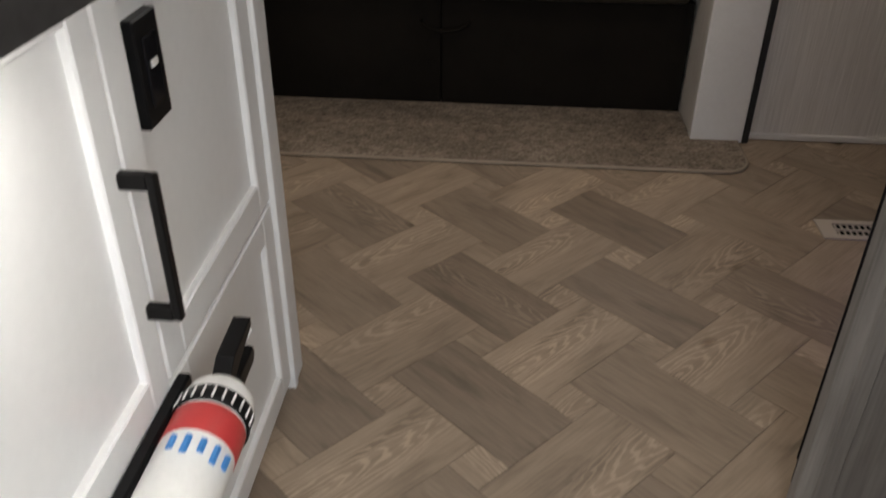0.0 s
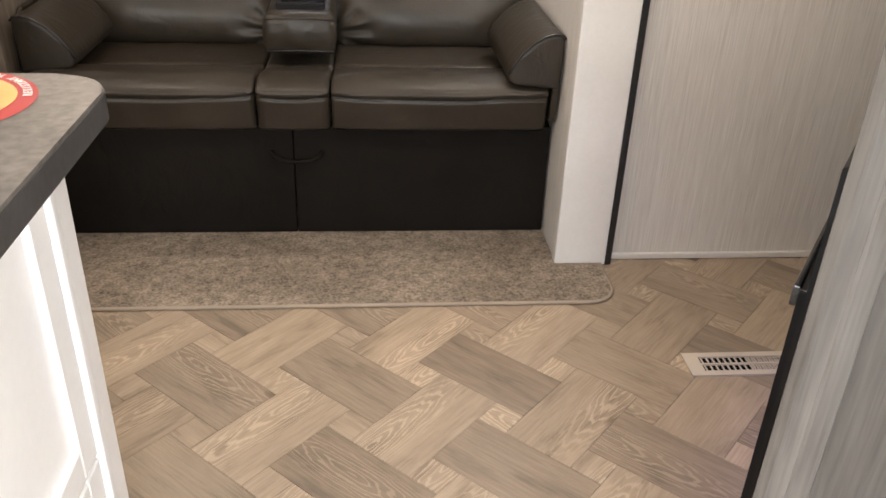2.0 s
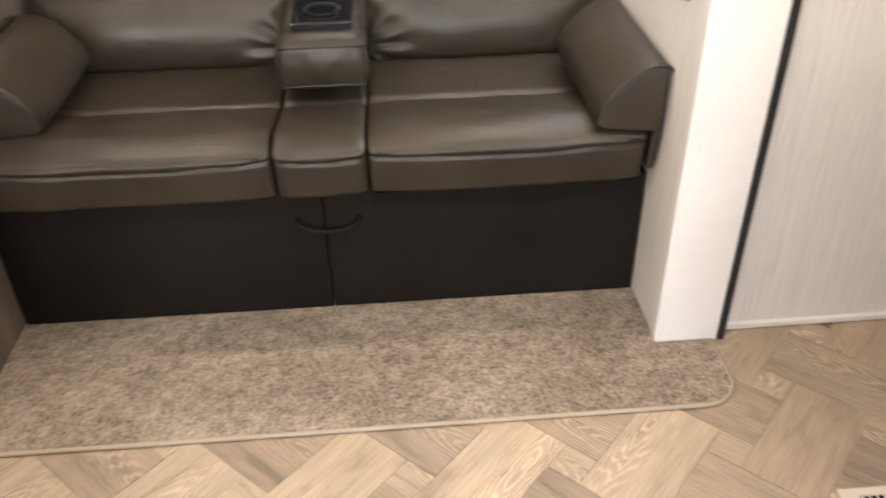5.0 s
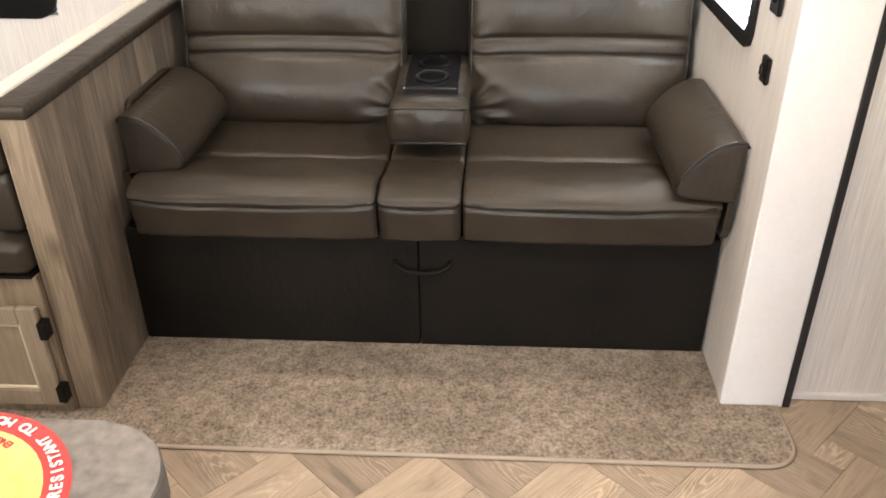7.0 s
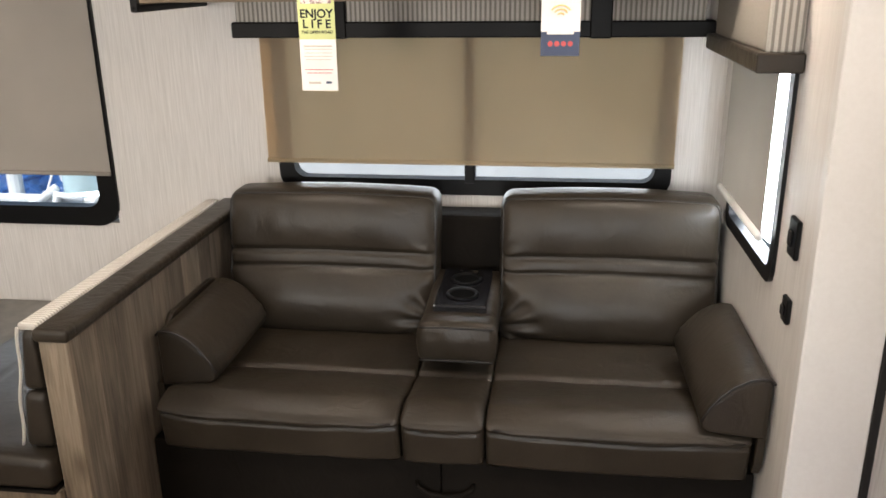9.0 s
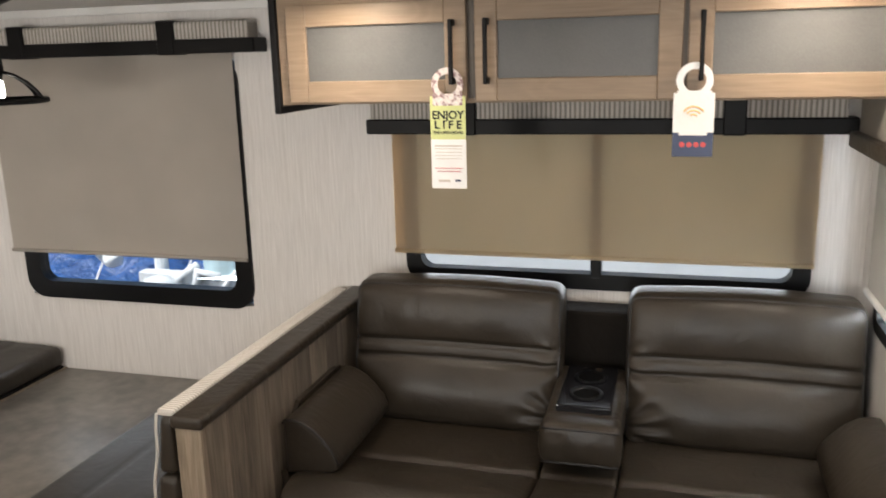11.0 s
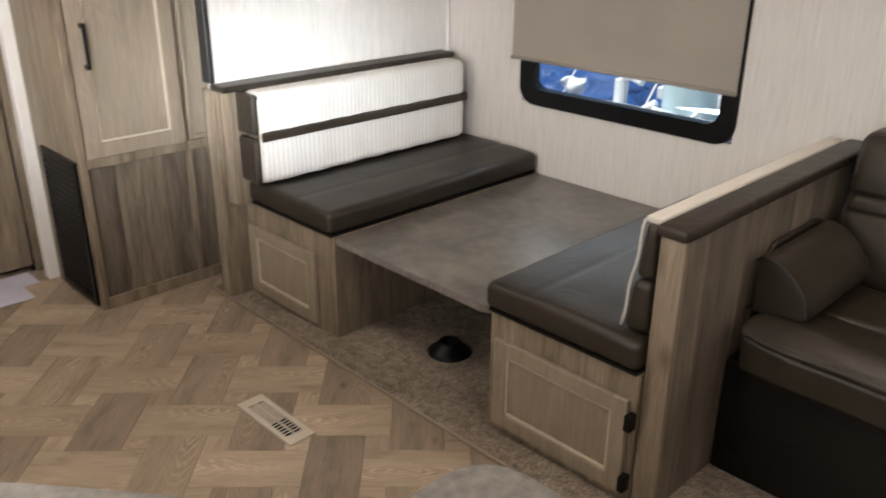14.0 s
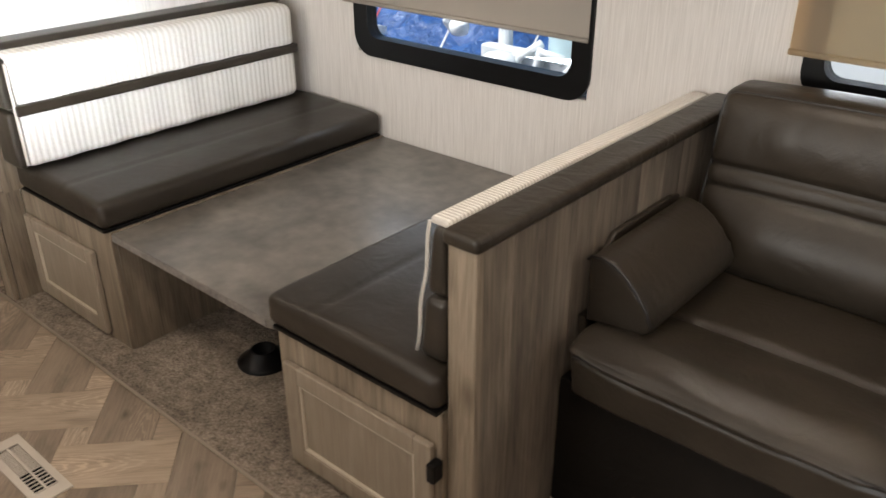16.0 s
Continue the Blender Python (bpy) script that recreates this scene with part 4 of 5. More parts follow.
# ---- pendant lamp over the dinette ----
PX, PY = -1.96, 3.15
pend = thing("pendant_lamp", "black wire-dome pendant lamp with a lit bulb over the table", "pendant lamp", at=(PX, PY, SZ))
part("canopy", lathe([(0.085, SZ), (0.083, SZ - 0.012), (0.060, SZ - 0.022), (0.030, SZ - 0.040), (0.014, SZ - 0.065), (0.010, SZ - 0.07)], PX, PY, 28), M_BLACK, pend, "", True)
part("stem", lathe([(0.009, SZ - 0.06), (0.009, 1.715)], PX, PY, 12), M_BLACK, pend, "", True)
part("socket", lathe([(0.012, 1.73), (0.034, 1.72), (0.036, 1.675), (0.030, 1.668), (0.028, 1.655)], PX, PY, 24), M_BLACK, pend, "", True)
part("bulb", lathe([(0.026, 1.655), (0.030, 1.64), (0.030, 1.605), (0.020, 1.598), (0.002, 1.597)], PX, PY, 20), M_BULB, pend, "lit square bulb", True)
part("shade_ring", lathe([(0.148, 1.600), (0.155, 1.597), (0.155, 1.585), (0.146, 1.582), (0.140, 1.588), (0.148, 1.600)], PX, PY, 40), M_BLACK, pend, "", True)
for k in range(6):
    a = 2 * math.pi * k / 6 + 0.3
    part("rib", tube([(PX + r * math.cos(a), PY + r * math.sin(a), z) for r, z in ((0.03, 1.680), (0.07, 1.668), (0.107, 1.645), (0.133, 1.618), (0.149, 1.592))], 0.0055, 6), M_BLACK, pend, "", True)

# ---- door hangers on the cabinet handles ----


def text_part(word, size, m, material, parent):
    cu = bpy.data.curves.new("lettering", "FONT")
    cu.body, cu.size, cu.align_x, cu.align_y, cu.extrude, cu.offset = word, size, "CENTER", "CENTER", 0.0002, size * 0.028
    tmp = bpy.data.objects.new("lettering_source", cu)
    me = bpy.data.meshes.new_from_object(tmp)
    bpy.data.objects.remove(tmp)
    me.materials.append(material)
    me.transform(m)
    ob = new("lettering", me)
    ob.parent = parent
    off, p = Vector((0, 0, 0)), parent
    while p:
        off += p.location
        p = p.parent
    me.transform(Matrix.Translation(-off))
    return ob


def hanger(cx, zt, zb, y, lean, colours, label):
    ob = thing("door_hanger", label, "door hanger", "door hangers", at=(cx, y, zt))
    w, zm = 0.051, zt - 0.105
    o = [(cx + 0.046 * math.sin(a), zt - 0.046 + 0.046 * math.cos(a)) for a in [2 * math.pi * (k - 12) / 24 for k in range(25)]]
    i = [(cx + 0.028 * math.sin(a), zt - 0.046 + 0.028 * math.cos(a)) for a in [2 * math.pi * (k - 12) / 24 for k in range(25)]]
    part("hook", ring(o[:-1], i[:-1], y, y + 0.001, "y"), colours[0], ob)
    zc = zb + (zm - zb) * colours[3]
    part("upper_card", boxes((cx - w, cx + w, y - 0.0004, y + 0.0008, zc, zt - 0.078)), colours[1], ob)
    part("lower_card", boxes((cx - w, cx + w, y - 0.0003, y + 0.0009, zb, zc)), colours[2], ob)
    part("neck", boxes((cx - w + 0.008, cx + w - 0.008, y - 0.0008, y + 0.0004, zt - 0.104, zt - 0.072)), colours[0], ob)
    return ob


M_FLORAL = surf("speckled_print", (0.16, 0.05, 0.06), (0.78, 0.72, 0.68), size=60, fine_size=140, rough=0.5, bumps=0.0, spread=(0.42, 0.5))
FACE = pose(0, 0, 0, 90)
t1 = hanger(-0.537, 1.662, 1.325, 3.268, 0, (M_FLORAL, M_LIME, M_PAPER, 0.60), "lime and white paper door hanger on a cabinet handle")
for word, z, s in (("ENJOY", 1.531, 0.029), ("L I F E", 1.504, 0.029), ("THE OPEN ROAD", 1.483, 0.0105)):
    text_part(word, s * 1.08, Matrix.Translation((-0.537, 3.2668, z)) @ FACE, M_BLACKPL, t1)
for x, z, w, h, m in ((0, 1.446, 0.040, 0.002, M_VENT), (0, 1.438, 0.040, 0.0008, M_VENT), (0, 1.428, 0.038, 0.0008, M_VENT), (0, 1.419, 0.040, 0.0008, M_VENT), (0, 1.410, 0.036, 0.0008, M_VENT), (0, 1.383, 0.040, 0.0009, M_RED), (0, 1.374, 0.034, 0.0009, M_RED), (-0.014, 1.347, 0.017, 0.003, M_VENT), (0.026, 1.348, 0.008, 0.003, M_NAVY)):
    part("print_bar", boxes((-0.537 + x - w, -0.537 + x + w, 3.2666, 3.2676, z - h, z + h)), m, t1)
t2 = hanger(0.120, 1.662, 1.42, 3.268, 0, (M_PAPER, M_PAPER, M_NAVY, 0.46), "white and navy paper door hanger on a cabinet handle")
for r in (0.010, 0.020, 0.030):
    part("print_arc", tube([(0.12 + r * math.cos(radians(a)), 3.2668, 1.520 + r * math.sin(radians(a))) for a in range(35, 146, 10)], 0.0022, 5), M_ORANGE, t2)
part("print_bar", boxes((0.085, 0.155, 3.2664, 3.2672, 1.476, 1.488)), M_PAPER, t2)
for k in range(4):
    part("print_dot", lathe([(0.007, 0), (0.001, 0.0004)], 0, 0, 12), M_RED, t2).matrix_basis = Matrix.Translation(Vector((0.094 + 0.0175 * k, 3.2668, 1.452)) - t2.location) @ FACE @ Matrix.Translation(t2.location)

# ---- switches beside the narrow window ----
for y, z, h, w in ((2.872, 1.056, 0.092, 0.062), (2.864, 0.884, 0.062, 0.045)):
    s = thing("wall_switch", "black rocker switch plate on the slide-out side wall", "switch", "wall switches", at=(0.66, y, z))
    part("plate", boxes((0.650, 0.6615, y - w / 2, y + w / 2, z - h / 2, z + h / 2), bevel=0.003), M_BLACKPL, s)
    part("rocker", boxes((0.643, 0.651, y - w / 5, y + w / 5, z - h / 5, z + h / 5), bevel=0.002), M_GLOSSBLACK, s)

# ---- pantry and bath door ----
pan = thing("pantry_cabinet", "tall brown wood-look pantry with framed doors beside the dinette", "cabinet", at=(-3.5, 2.4, 0))
part("body", boxes((-3.74, -3.292, 2.045, 2.762, 0.001, 2.095)), M_WOODB, pan)
part("face_frame", boxes((-3.293, -3.275, 2.042, 2.075, 0.001, 2.09), (-3.293, -3.275, 2.64, 2.70, 0.001, 2.09), (-3.293, -3.275, 2.075, 2.64, 0.001, 0.05), (-3.293, -3.275, 2.075, 2.64, 0.61, 0.65), (-3.293, -3.276, 2.495, 2.52, 0.05, 2.09), bevel=0.0015), M_WOODB, pan)
d = shaker("door", pan, 2.078, 2.494, 0.652, 2.02, "+x", -3.277, M_WOODD, 0.06, 0.018, M_WOODTRIM)
handle(d, -3.259, 2.125, 1.00, 1.17, "+x")
shaker("filler_panel", pan, 2.521, 2.638, 0.652, 2.02, "+x", -3.286, M_WOODD, 0.02, 0.012)
for a, b in ((2.075, 2.185), (2.187, 2.385), (2.387, 2.495)):
    part("lower_panel", boxes((-3.292, -3.287, a + 0.001, b - 0.001, 0.05, 0.61), bevel=0.001), M_WOODH, pan)
part("lower_panel", boxes((-3.292, -3.287, 2.52, 2.64, 0.05, 0.61)), M_WOODH, pan)
gr = thing("return_air_grille", "black louvred air grille low on the pantry side", "grille", at=(-3.47, 2.04, 0.3))
part("frame", boxes((-3.655, -3.635, 2.032, 2.044, 0.02, 0.64), (-3.325, -3.300, 2.032, 2.044, 0.02, 0.64), (-3.635, -3.325, 2.032, 2.044, 0.02, 0.045), (-3.635, -3.325, 2.032, 2.044, 0.615, 0.64)), M_BLACKPL, gr)
# black sheet gives the shade behind the slats
part("backing", boxes((-3.635, -3.325, 2.041, 2.044, 0.045, 0.615)), M_RECESS_SHADE, gr)
for k in range(22):
    z = 0.06 + 0.0255 * k
    part("slat", prism([(2.030, z), (2.032, z - 0.004), (2.041, z + 0.012), (2.040, z + 0.016)], -3.635, -3.325, "x"), M_BLACKPL, gr)
structure("trim_jamb", boxes((-3.80, -3.745, 2.05, 2.10, 0.001, 2.09), (-3.80, -3.745, 2.00, 2.049, 0.001, 2.09), bevel=0.003), M_WHITE, "white jamb strip beside the wooden door")
# pale lavender boards stand in for a bluish patch of daylight on the floor
structure("trim_threshold", boxes((-3.888, -3.746, 0.35, 1.955, 0.0008, 0.006), (-3.742, -3.600, 0.35, 1.885, 0.0008, 0.005), bevel=0.0015), surf("lavender_floor_light", (0.46, 0.44, 0.56), (0.60, 0.585, 0.70), size=4, fine_size=70, rough=0.4, bumps=0.05), "bluish daylight on the floor before the sliding door, built as pale lavender boards")
bd = thing("door_1", "brown wood-look sliding door standing shut", "door", kind="structure")
part("leaf", boxes((-3.93, -3.895, 1.05, 1.985, 0.03, 2.05), bevel=0.003), M_WOODB, bd)
part("track", boxes((-3.94, -3.885, 0.1, 2.04, 2.05, 2.095)), M_BLACK, bd)
part("guide", boxes((-3.93, -3.90, 1.975, 2.02, 0.001, 0.05)), M_BLACKPL, bd)
# patch of sunlight on the door leaf, modelled as a thin white plate
wp = thing("sun_patch", "small patch of sunlight on the wooden door, built as a white plate", "wall plate", at=(-3.895, 1.80, 0.54))
part("plate", boxes((-3.896, -3.888, 1.775, 1.825, 0.47, 0.61), bevel=0.003), M_PAPER, wp)
part("side_panel", boxes((-3.94, -3.90, YB, 1.0, 0.001, 2.05)), M_WOODB, bd)
part("edge_strip", boxes((-3.925, -3.88, 1.995, 2.04, 0.001, 2.05)), M_WOODB, bd)

# ---- kitchen peninsula ----
KZ = 0.978
cab = thing("kitchen_cabinet", "white painted kitchen peninsula cabinet with framed doors", "cabinet", at=(-0.6, 0.6, 0))
body = [(-0.358, YB + 0.01), (-0.358, 1.500), (-0.60, 1.500), (-0.635, 1.32), (-1.22, 0.79), (-1.47, 0.70), (-2.29, 0.70), (-2.29, YB + 0.01)]
part("body", prism(body, 0.001, KZ - 0.04), M_WHITECAB, cab)
part("corner_post", boxes((-0.362, -0.332, 1.460, 1.506, 0.001, KZ - 0.04), bevel=0.004, seg=2), M_WHITECAB, cab)
part("corner_bead", boxes((-0.350, -0.328, 1.434, 1.452, 0.001, KZ - 0.04), bevel=0.004, seg=2), M_WHITECAB, cab)
shaker("side_panel", cab, 0.960, 1.430, 0.432, KZ - 0.047, "+x", -0.356, M_WHITECAB, 0.055, 0.02)
d2 = shaker("door", cab, 0.440, 0.956, 0.426, KZ - 0.047, "+x", -0.356, M_WHITECAB, 0.046, 0.02)
shaker("side_panel", cab, 0.960, 1.430, 0.028, 0.424, "+x", -0.356, M_WHITECAB, 0.052, 0.02)
shaker("door", cab, 0.440, 0.956, 0.028, 0.420, "+x", -0.356, M_WHITECAB, 0.052, 0.02)
shaker("door", cab, -0.08, 0.436, 0.426, KZ - 0.047, "+x", -0.356, M_WHITECAB, 0.046, 0.02)
handle(d2, -0.336, 0.945, 0.540, 0.725, "+x", 0.04, 0.013)
part("kick_board", boxes((-0.375, -0.352, 0.0, 1.43, 0.002, 0.026)), M_WHITECAB, cab)
part("light_rail", boxes((-0.356, -0.345, 0.0, 1.43, KZ - 0.052, KZ - 0.042)), M_WHITECAB, cab)
ol = thing("power_outlet", "black power outlet plate with a white socket on the white cabinet", "outlet", at=(-0.336, 1.067, 0.79))
part("plate", boxes((-0.352, -0.3345, 1.036, 1.100, 0.730, 0.853), bevel=0.002), M_BLACKPL, ol)
part("face", boxes((-0.3355, -0.332, 1.050, 1.086, 0.752, 0.832), bevel=0.002), M_GLOSSBLACK, ol)
part("button", boxes((-0.3330, -0.3305, 1.060, 1.076, 0.796, 0.804)), M_PAPER, ol)

ct = thing("countertop", "grey stone-look laminate countertop with rounded peninsula end", "countertop", at=(-0.6, 0.6, KZ))


def arc(cx, cy, r, a0, a1, n=8):
    return [(cx + r * math.cos(radians(a0 + (a1 - a0) * k / n)), cy + r * math.sin(radians(a0 + (a1 - a0) * k / n))) for k in range(n + 1)]


def counter_outline(e):
    return [(-0.250 + e, YB + 0.005)] + arc(-0.325, 1.450, 0.075 + e, 0, 90) + arc(-0.578, 1.462, 0.063 + e, 90, 180) + arc(-0.731, 1.400, 0.09 - e, 0, -48, 5) + [(-0.92 - e * 0.7, 1.132 + e * 0.7), (-1.262 - e * 0.7, 0.836 + e * 0.7), (-1.50, 0.760 + e), (-2.3, 0.760 + e), (-2.3, YB + 0.005)]


SINK = [(-0.805, 0.436), (-0.486, 0.707), (-0.762, 1.102), (-1.188, 0.748)]
part("slab", prism(counter_outline(0.0), KZ - 0.036, KZ, "z", 0.004, 2), M_COUNTER, ct)
part("edge_band", prism(counter_outline(0.0012), KZ - 0.038, KZ - 0.005), M_EDGE, ct, "dark laminate edge band")
part("light_strip", boxes((-0.284, -0.272, 0.0, 1.43, KZ - 0.043, KZ - 0.0385)), M_STRIP, ct, "lit white light strip")
sink = thing("kitchen_sink", "stainless steel sink with raised rim in the countertop", "sink", at=(-0.95, 0.72, KZ))
cxm, cym = sum(p[0] for p in SINK) / 4, sum(p[1] for p in SINK) / 4
inner = [(cxm + (x - cxm) * 0.90, cym + (y - cym) * 0.90) for x, y in SINK]
part("rim", ring(SINK, inner, KZ + 0.001, KZ + 0.008, "z"), M_STEEL, sink)
part("basin", prism(inner, KZ + 0.0015, KZ + 0.003), M_STEEL, sink)
mat_ = thing("drying_rack", "black roll-up rubber drying rack across the sink edge", "drying rack", at=(-0.80, 1.12, KZ))
for k in range(9):
    a, b = Vector((-0.762 + 0.023 * k, 1.123 + 0.0190 * k, KZ + 0.014)), Vector((-0.530 + 0.023 * k, 0.785 + 0.0190 * k, KZ + 0.014))
    part("rod", tube([a, a + (b - a) * 0.5, b], 0.0095, 6), M_RUBBER, mat_)

DX, DY = -0.437, 1.408
decal = thing("round_sticker", "round red and orange flooring sticker on the countertop", "sticker", at=(DX, DY, KZ))
part("red_ring", lathe([(0.123, KZ + 0.0008), (0.002, KZ + 0.0012)], DX, DY, 48), M_RED, decal)
part("orange_disc", lathe([(0.1005, KZ + 0.0016), (0.002, KZ + 0.0018)], DX, DY, 48), M_ORANGE, decal)
turn = Matrix.Translation((DX, DY, 0)) @ pose(0, 0, 0, 0, 0, 141)
M_CREAM = surf("cream_print", (0.78, 0.62, 0.34), (0.86, 0.80, 0.66), size=9, fine_size=60, rough=0.35, bumps=0.02)
band = boxes((-0.080, 0.080, -0.030, 0.024, KZ + 0.0019, KZ + 0.0022))
bmesh.ops.transform(band, matrix=turn, verts=band.verts[:])
part("cream_band", band, M_CREAM, decal)
for k in range(5):
    band = boxes((-0.062 + 0.027 * k, -0.042 + 0.027 * k - 0.006 * (k % 2), -0.022, 0.014, KZ + 0.0023, KZ + 0.0026))
    bmesh.ops.transform(band, matrix=turn, verts=band.verts[:])
    part("dark_mark", band, M_BLACKPL, decal)
for word, a0, step, flip in (("COLD CRACK RESISTANT", 262, -5.4, -90), ("RESISTANT TO MOLD & MILDEW", 13, 4.8, 90)):
    for k, ch in enumerate(word):
        a = a0 + step * k
        if ch != " ":
            text_part(ch, 0.0138, Matrix.Translation((DX + 0.1120 * math.cos(radians(a)), DY + 0.1120 * math.sin(radians(a)), KZ + 0.0024)) @ pose(0, 0, 0, 0, 0, a + flip), M_PAPER, decal)
for k, ch in enumerate("ENGINEERED FLOORING"):
    a = 62 + 3.9 * k
    if ch != " ":
        text_part(ch, 0.0102, Matrix.Translation((DX + 0.0905 * math.cos(radians(a)), DY + 0.0905 * math.sin(radians(a)), KZ + 0.0024)) @ pose(0, 0, 0, 0, 0, a + 90), M_RED, decal)

fx = thing("fire_extinguisher", "white and red fire extinguisher clipped level on the cabinet", "fire extinguisher", at=(-0.277, 0.83, 0.40))


def lying(profile, sides=28):
    """A turned shape whose axis runs along y."""
    bm = lathe(profile, 0, 0, sides)
    bmesh.ops.transform(bm, matrix=Matrix.Translation((-0.277, 0.125, 0.402)) @ pose(0, 0, 0, -90), verts=bm.verts[:])
    return bm


part("bottle", lying([(0.030, 0.44), (0.043, 0.452), (0.045, 0.47), (0.045, 0.822), (0.043, 0.836), (0.034, 0.848), (0.019, 0.852)]), M_PAPER, fx, "white bottle", True)
part("red_label", lying([(0.0453, 0.742), (0.0456, 0.743), (0.0456, 0.786), (0.0453, 0.787)]), M_RED, fx, "red label", True)
M_BLUE = plain("blue_print", (0.06, 0.25, 0.62), 0.4)
for k in range(5):
    a = radians(20 + 22 * k)
    part("label_mark", tube([(-0.277 + 0.0452 * math.cos(a), 0.125 + y, 0.402 + 0.0452 * math.sin(a)) for y in (0.712 - 0.006 * (k % 2), 0.730)], 0.0045, 6), M_BLUE, fx, "blue label mark")
part("strap", lying([(0.046, 0.790), (0.048, 0.791), (0.048, 0.814), (0.046, 0.815)]), M_BLACKPL, fx, "black strap", True)
for k in range(12):
    a = radians(-10 + 15 * k)
    part("strap_rib", tube([(-0.277 + 0.0478 * math.cos(a), 0.125 + y, 0.402 + 0.0478 * math.sin(a)) for y in (0.794, 0.811)], 0.0016, 5), M_PAPER, fx)
part("valve", lying([(0.017, 0.836), (0.021, 0.840), (0.021, 0.868), (0.014, 0.875)], 20), M_BLACKPL, fx, "black valve", True)
part("lever", prism([(0.975, 0.412), (1.005, 0.424), (1.070, 0.440), (1.070, 0.452), (0.995, 0.447), (0.970, 0.432)], -0.289, -0.265, "x", 0.002), M_BLACKPL, fx)
part("nozzle", prism([(0.985, 0.386), (1.055, 0.390), (1.063, 0.400), (1.060, 0.412), (0.990, 0.412)], -0.289, -0.263, "x", 0.003), M_BLACKPL, fx)
part("pin", tube([(-0.277, 1.060, 0.417), (-0.271, 1.073, 0.427), (-0.277, 1.080, 0.412), (-0.285, 1.070, 0.408)], 0.004, 6), M_PAPER, fx)
part("bracket", boxes((-0.337, -0.320, 0.62, 0.985, 0.380, 0.426), bevel=0.003), M_BLACKPL, fx)

# ---- fireplace unit and grey end panel on the entry side ----
GX, GY = 0.560, 1.205
unit = thing("entertainment_cabinet", "angled wood-look entertainment cabinet with grey end panel beside the entry", "cabinet", at=(GX, GY, 0))
fdir = Vector((0.752, 1.0, 0)).normalized()
LEN = 1.945
FX, FYY = GX + fdir.x * LEN, GY + fdir.y * LEN


def along(a, off):
    return (GX + fdir.x * a - fdir.y * off, GY + fdir.y * a + fdir.x * off)


def slab(a0, a1, o0, o1, z0, z1, bev=0.003):
    return prism([along(a0, o0), along(a1, o0), along(a1, o1), along(a0, o1)], z0, z1, "z", bev)


part("body", prism([along(0.03, -0.45), along(LEN, -0.45), along(LEN, -0.40), along(0.03, -0.40)], 0.001, 2.09), M_WOODB, unit)
part("end_panel", boxes((GX + 0.058, X1 - 0.02, GY - 0.004, GY + 0.018, 0.001, 2.09)), M_WOODG, unit, "grey weathered wood-look end panel")
part("end_stile", boxes((GX + 0.030, GX + 0.062, GY - 0.014, GY + 0.016, 0.001, 2.09), bevel=0.003), M_WOODG, unit)
part("corner_strip", prism([(GX, GY + 0.008), (GX + 0.006, GY - 0.006), (GX + 0.031, GY - 0.010), (GX + 0.031, GY + 0.03), (GX + 0.014, GY + 0.03)], 0.001, 2.09, "z"), M_WOODG, unit)
part("lower_front", slab(0.02, LEN, -0.022, 0.0, 0.001, 1.02), M_WOODB, unit)
part("shelf", slab(0.02, LEN, -0.40, 0.004, 1.02, 1.045), M_WOODL, unit, "light wood shelf edge")
part("upper_stile", slab(0.015, 0.05, -0.022, 0.002, 1.045, 2.09), M_WOODL, unit)
part("upper_stile", slab(0.62, 0.66, -0.022, 0.002, 1.045, 2.09), M_WOODL, unit)
part("upper_front", slab(0.66, LEN, -0.022, 0.0, 1.045, 2.09), M_WOODB, unit)
part("niche_outlet", slab(0.30, 0.40, -0.40, -0.385, 1.25, 1.33), M_BLACKPL, unit, "black outlet plate inside the niche")
fp = thing("electric_fireplace", "glossy black electric fireplace glowing violet at floor level", "fireplace", at=(*along(0.6, 0), 0.3))
part("frame", slab(0.05, 1.84, 0.0, 0.014, 0.02, 0.965), M_BLACKPL, fp)
part("glass", slab(0.10, 1.80, 0.0145, 0.026, 0.03, 0.78), M_FIREGLASS, fp)
part("trim", slab(0.10, 0.72, 0.0265, 0.034, 0.755, 0.785), M_GLOSSBLACK, fp, "black trim bar")
part("ember_bed", slab(0.45, 1.08, 0.0265, 0.0285, 0.035, 0.165, 0.0), M_EMBER, fp, "violet glowing ember strip")
for k in range(4):
    part("log", slab(1.085 + 0.030 * k, 1.105 + 0.030 * k, 0.0265, 0.031, 0.05, 0.17, 0.001), M_PAPER if k % 2 else M_GLOSSBLACK, fp)

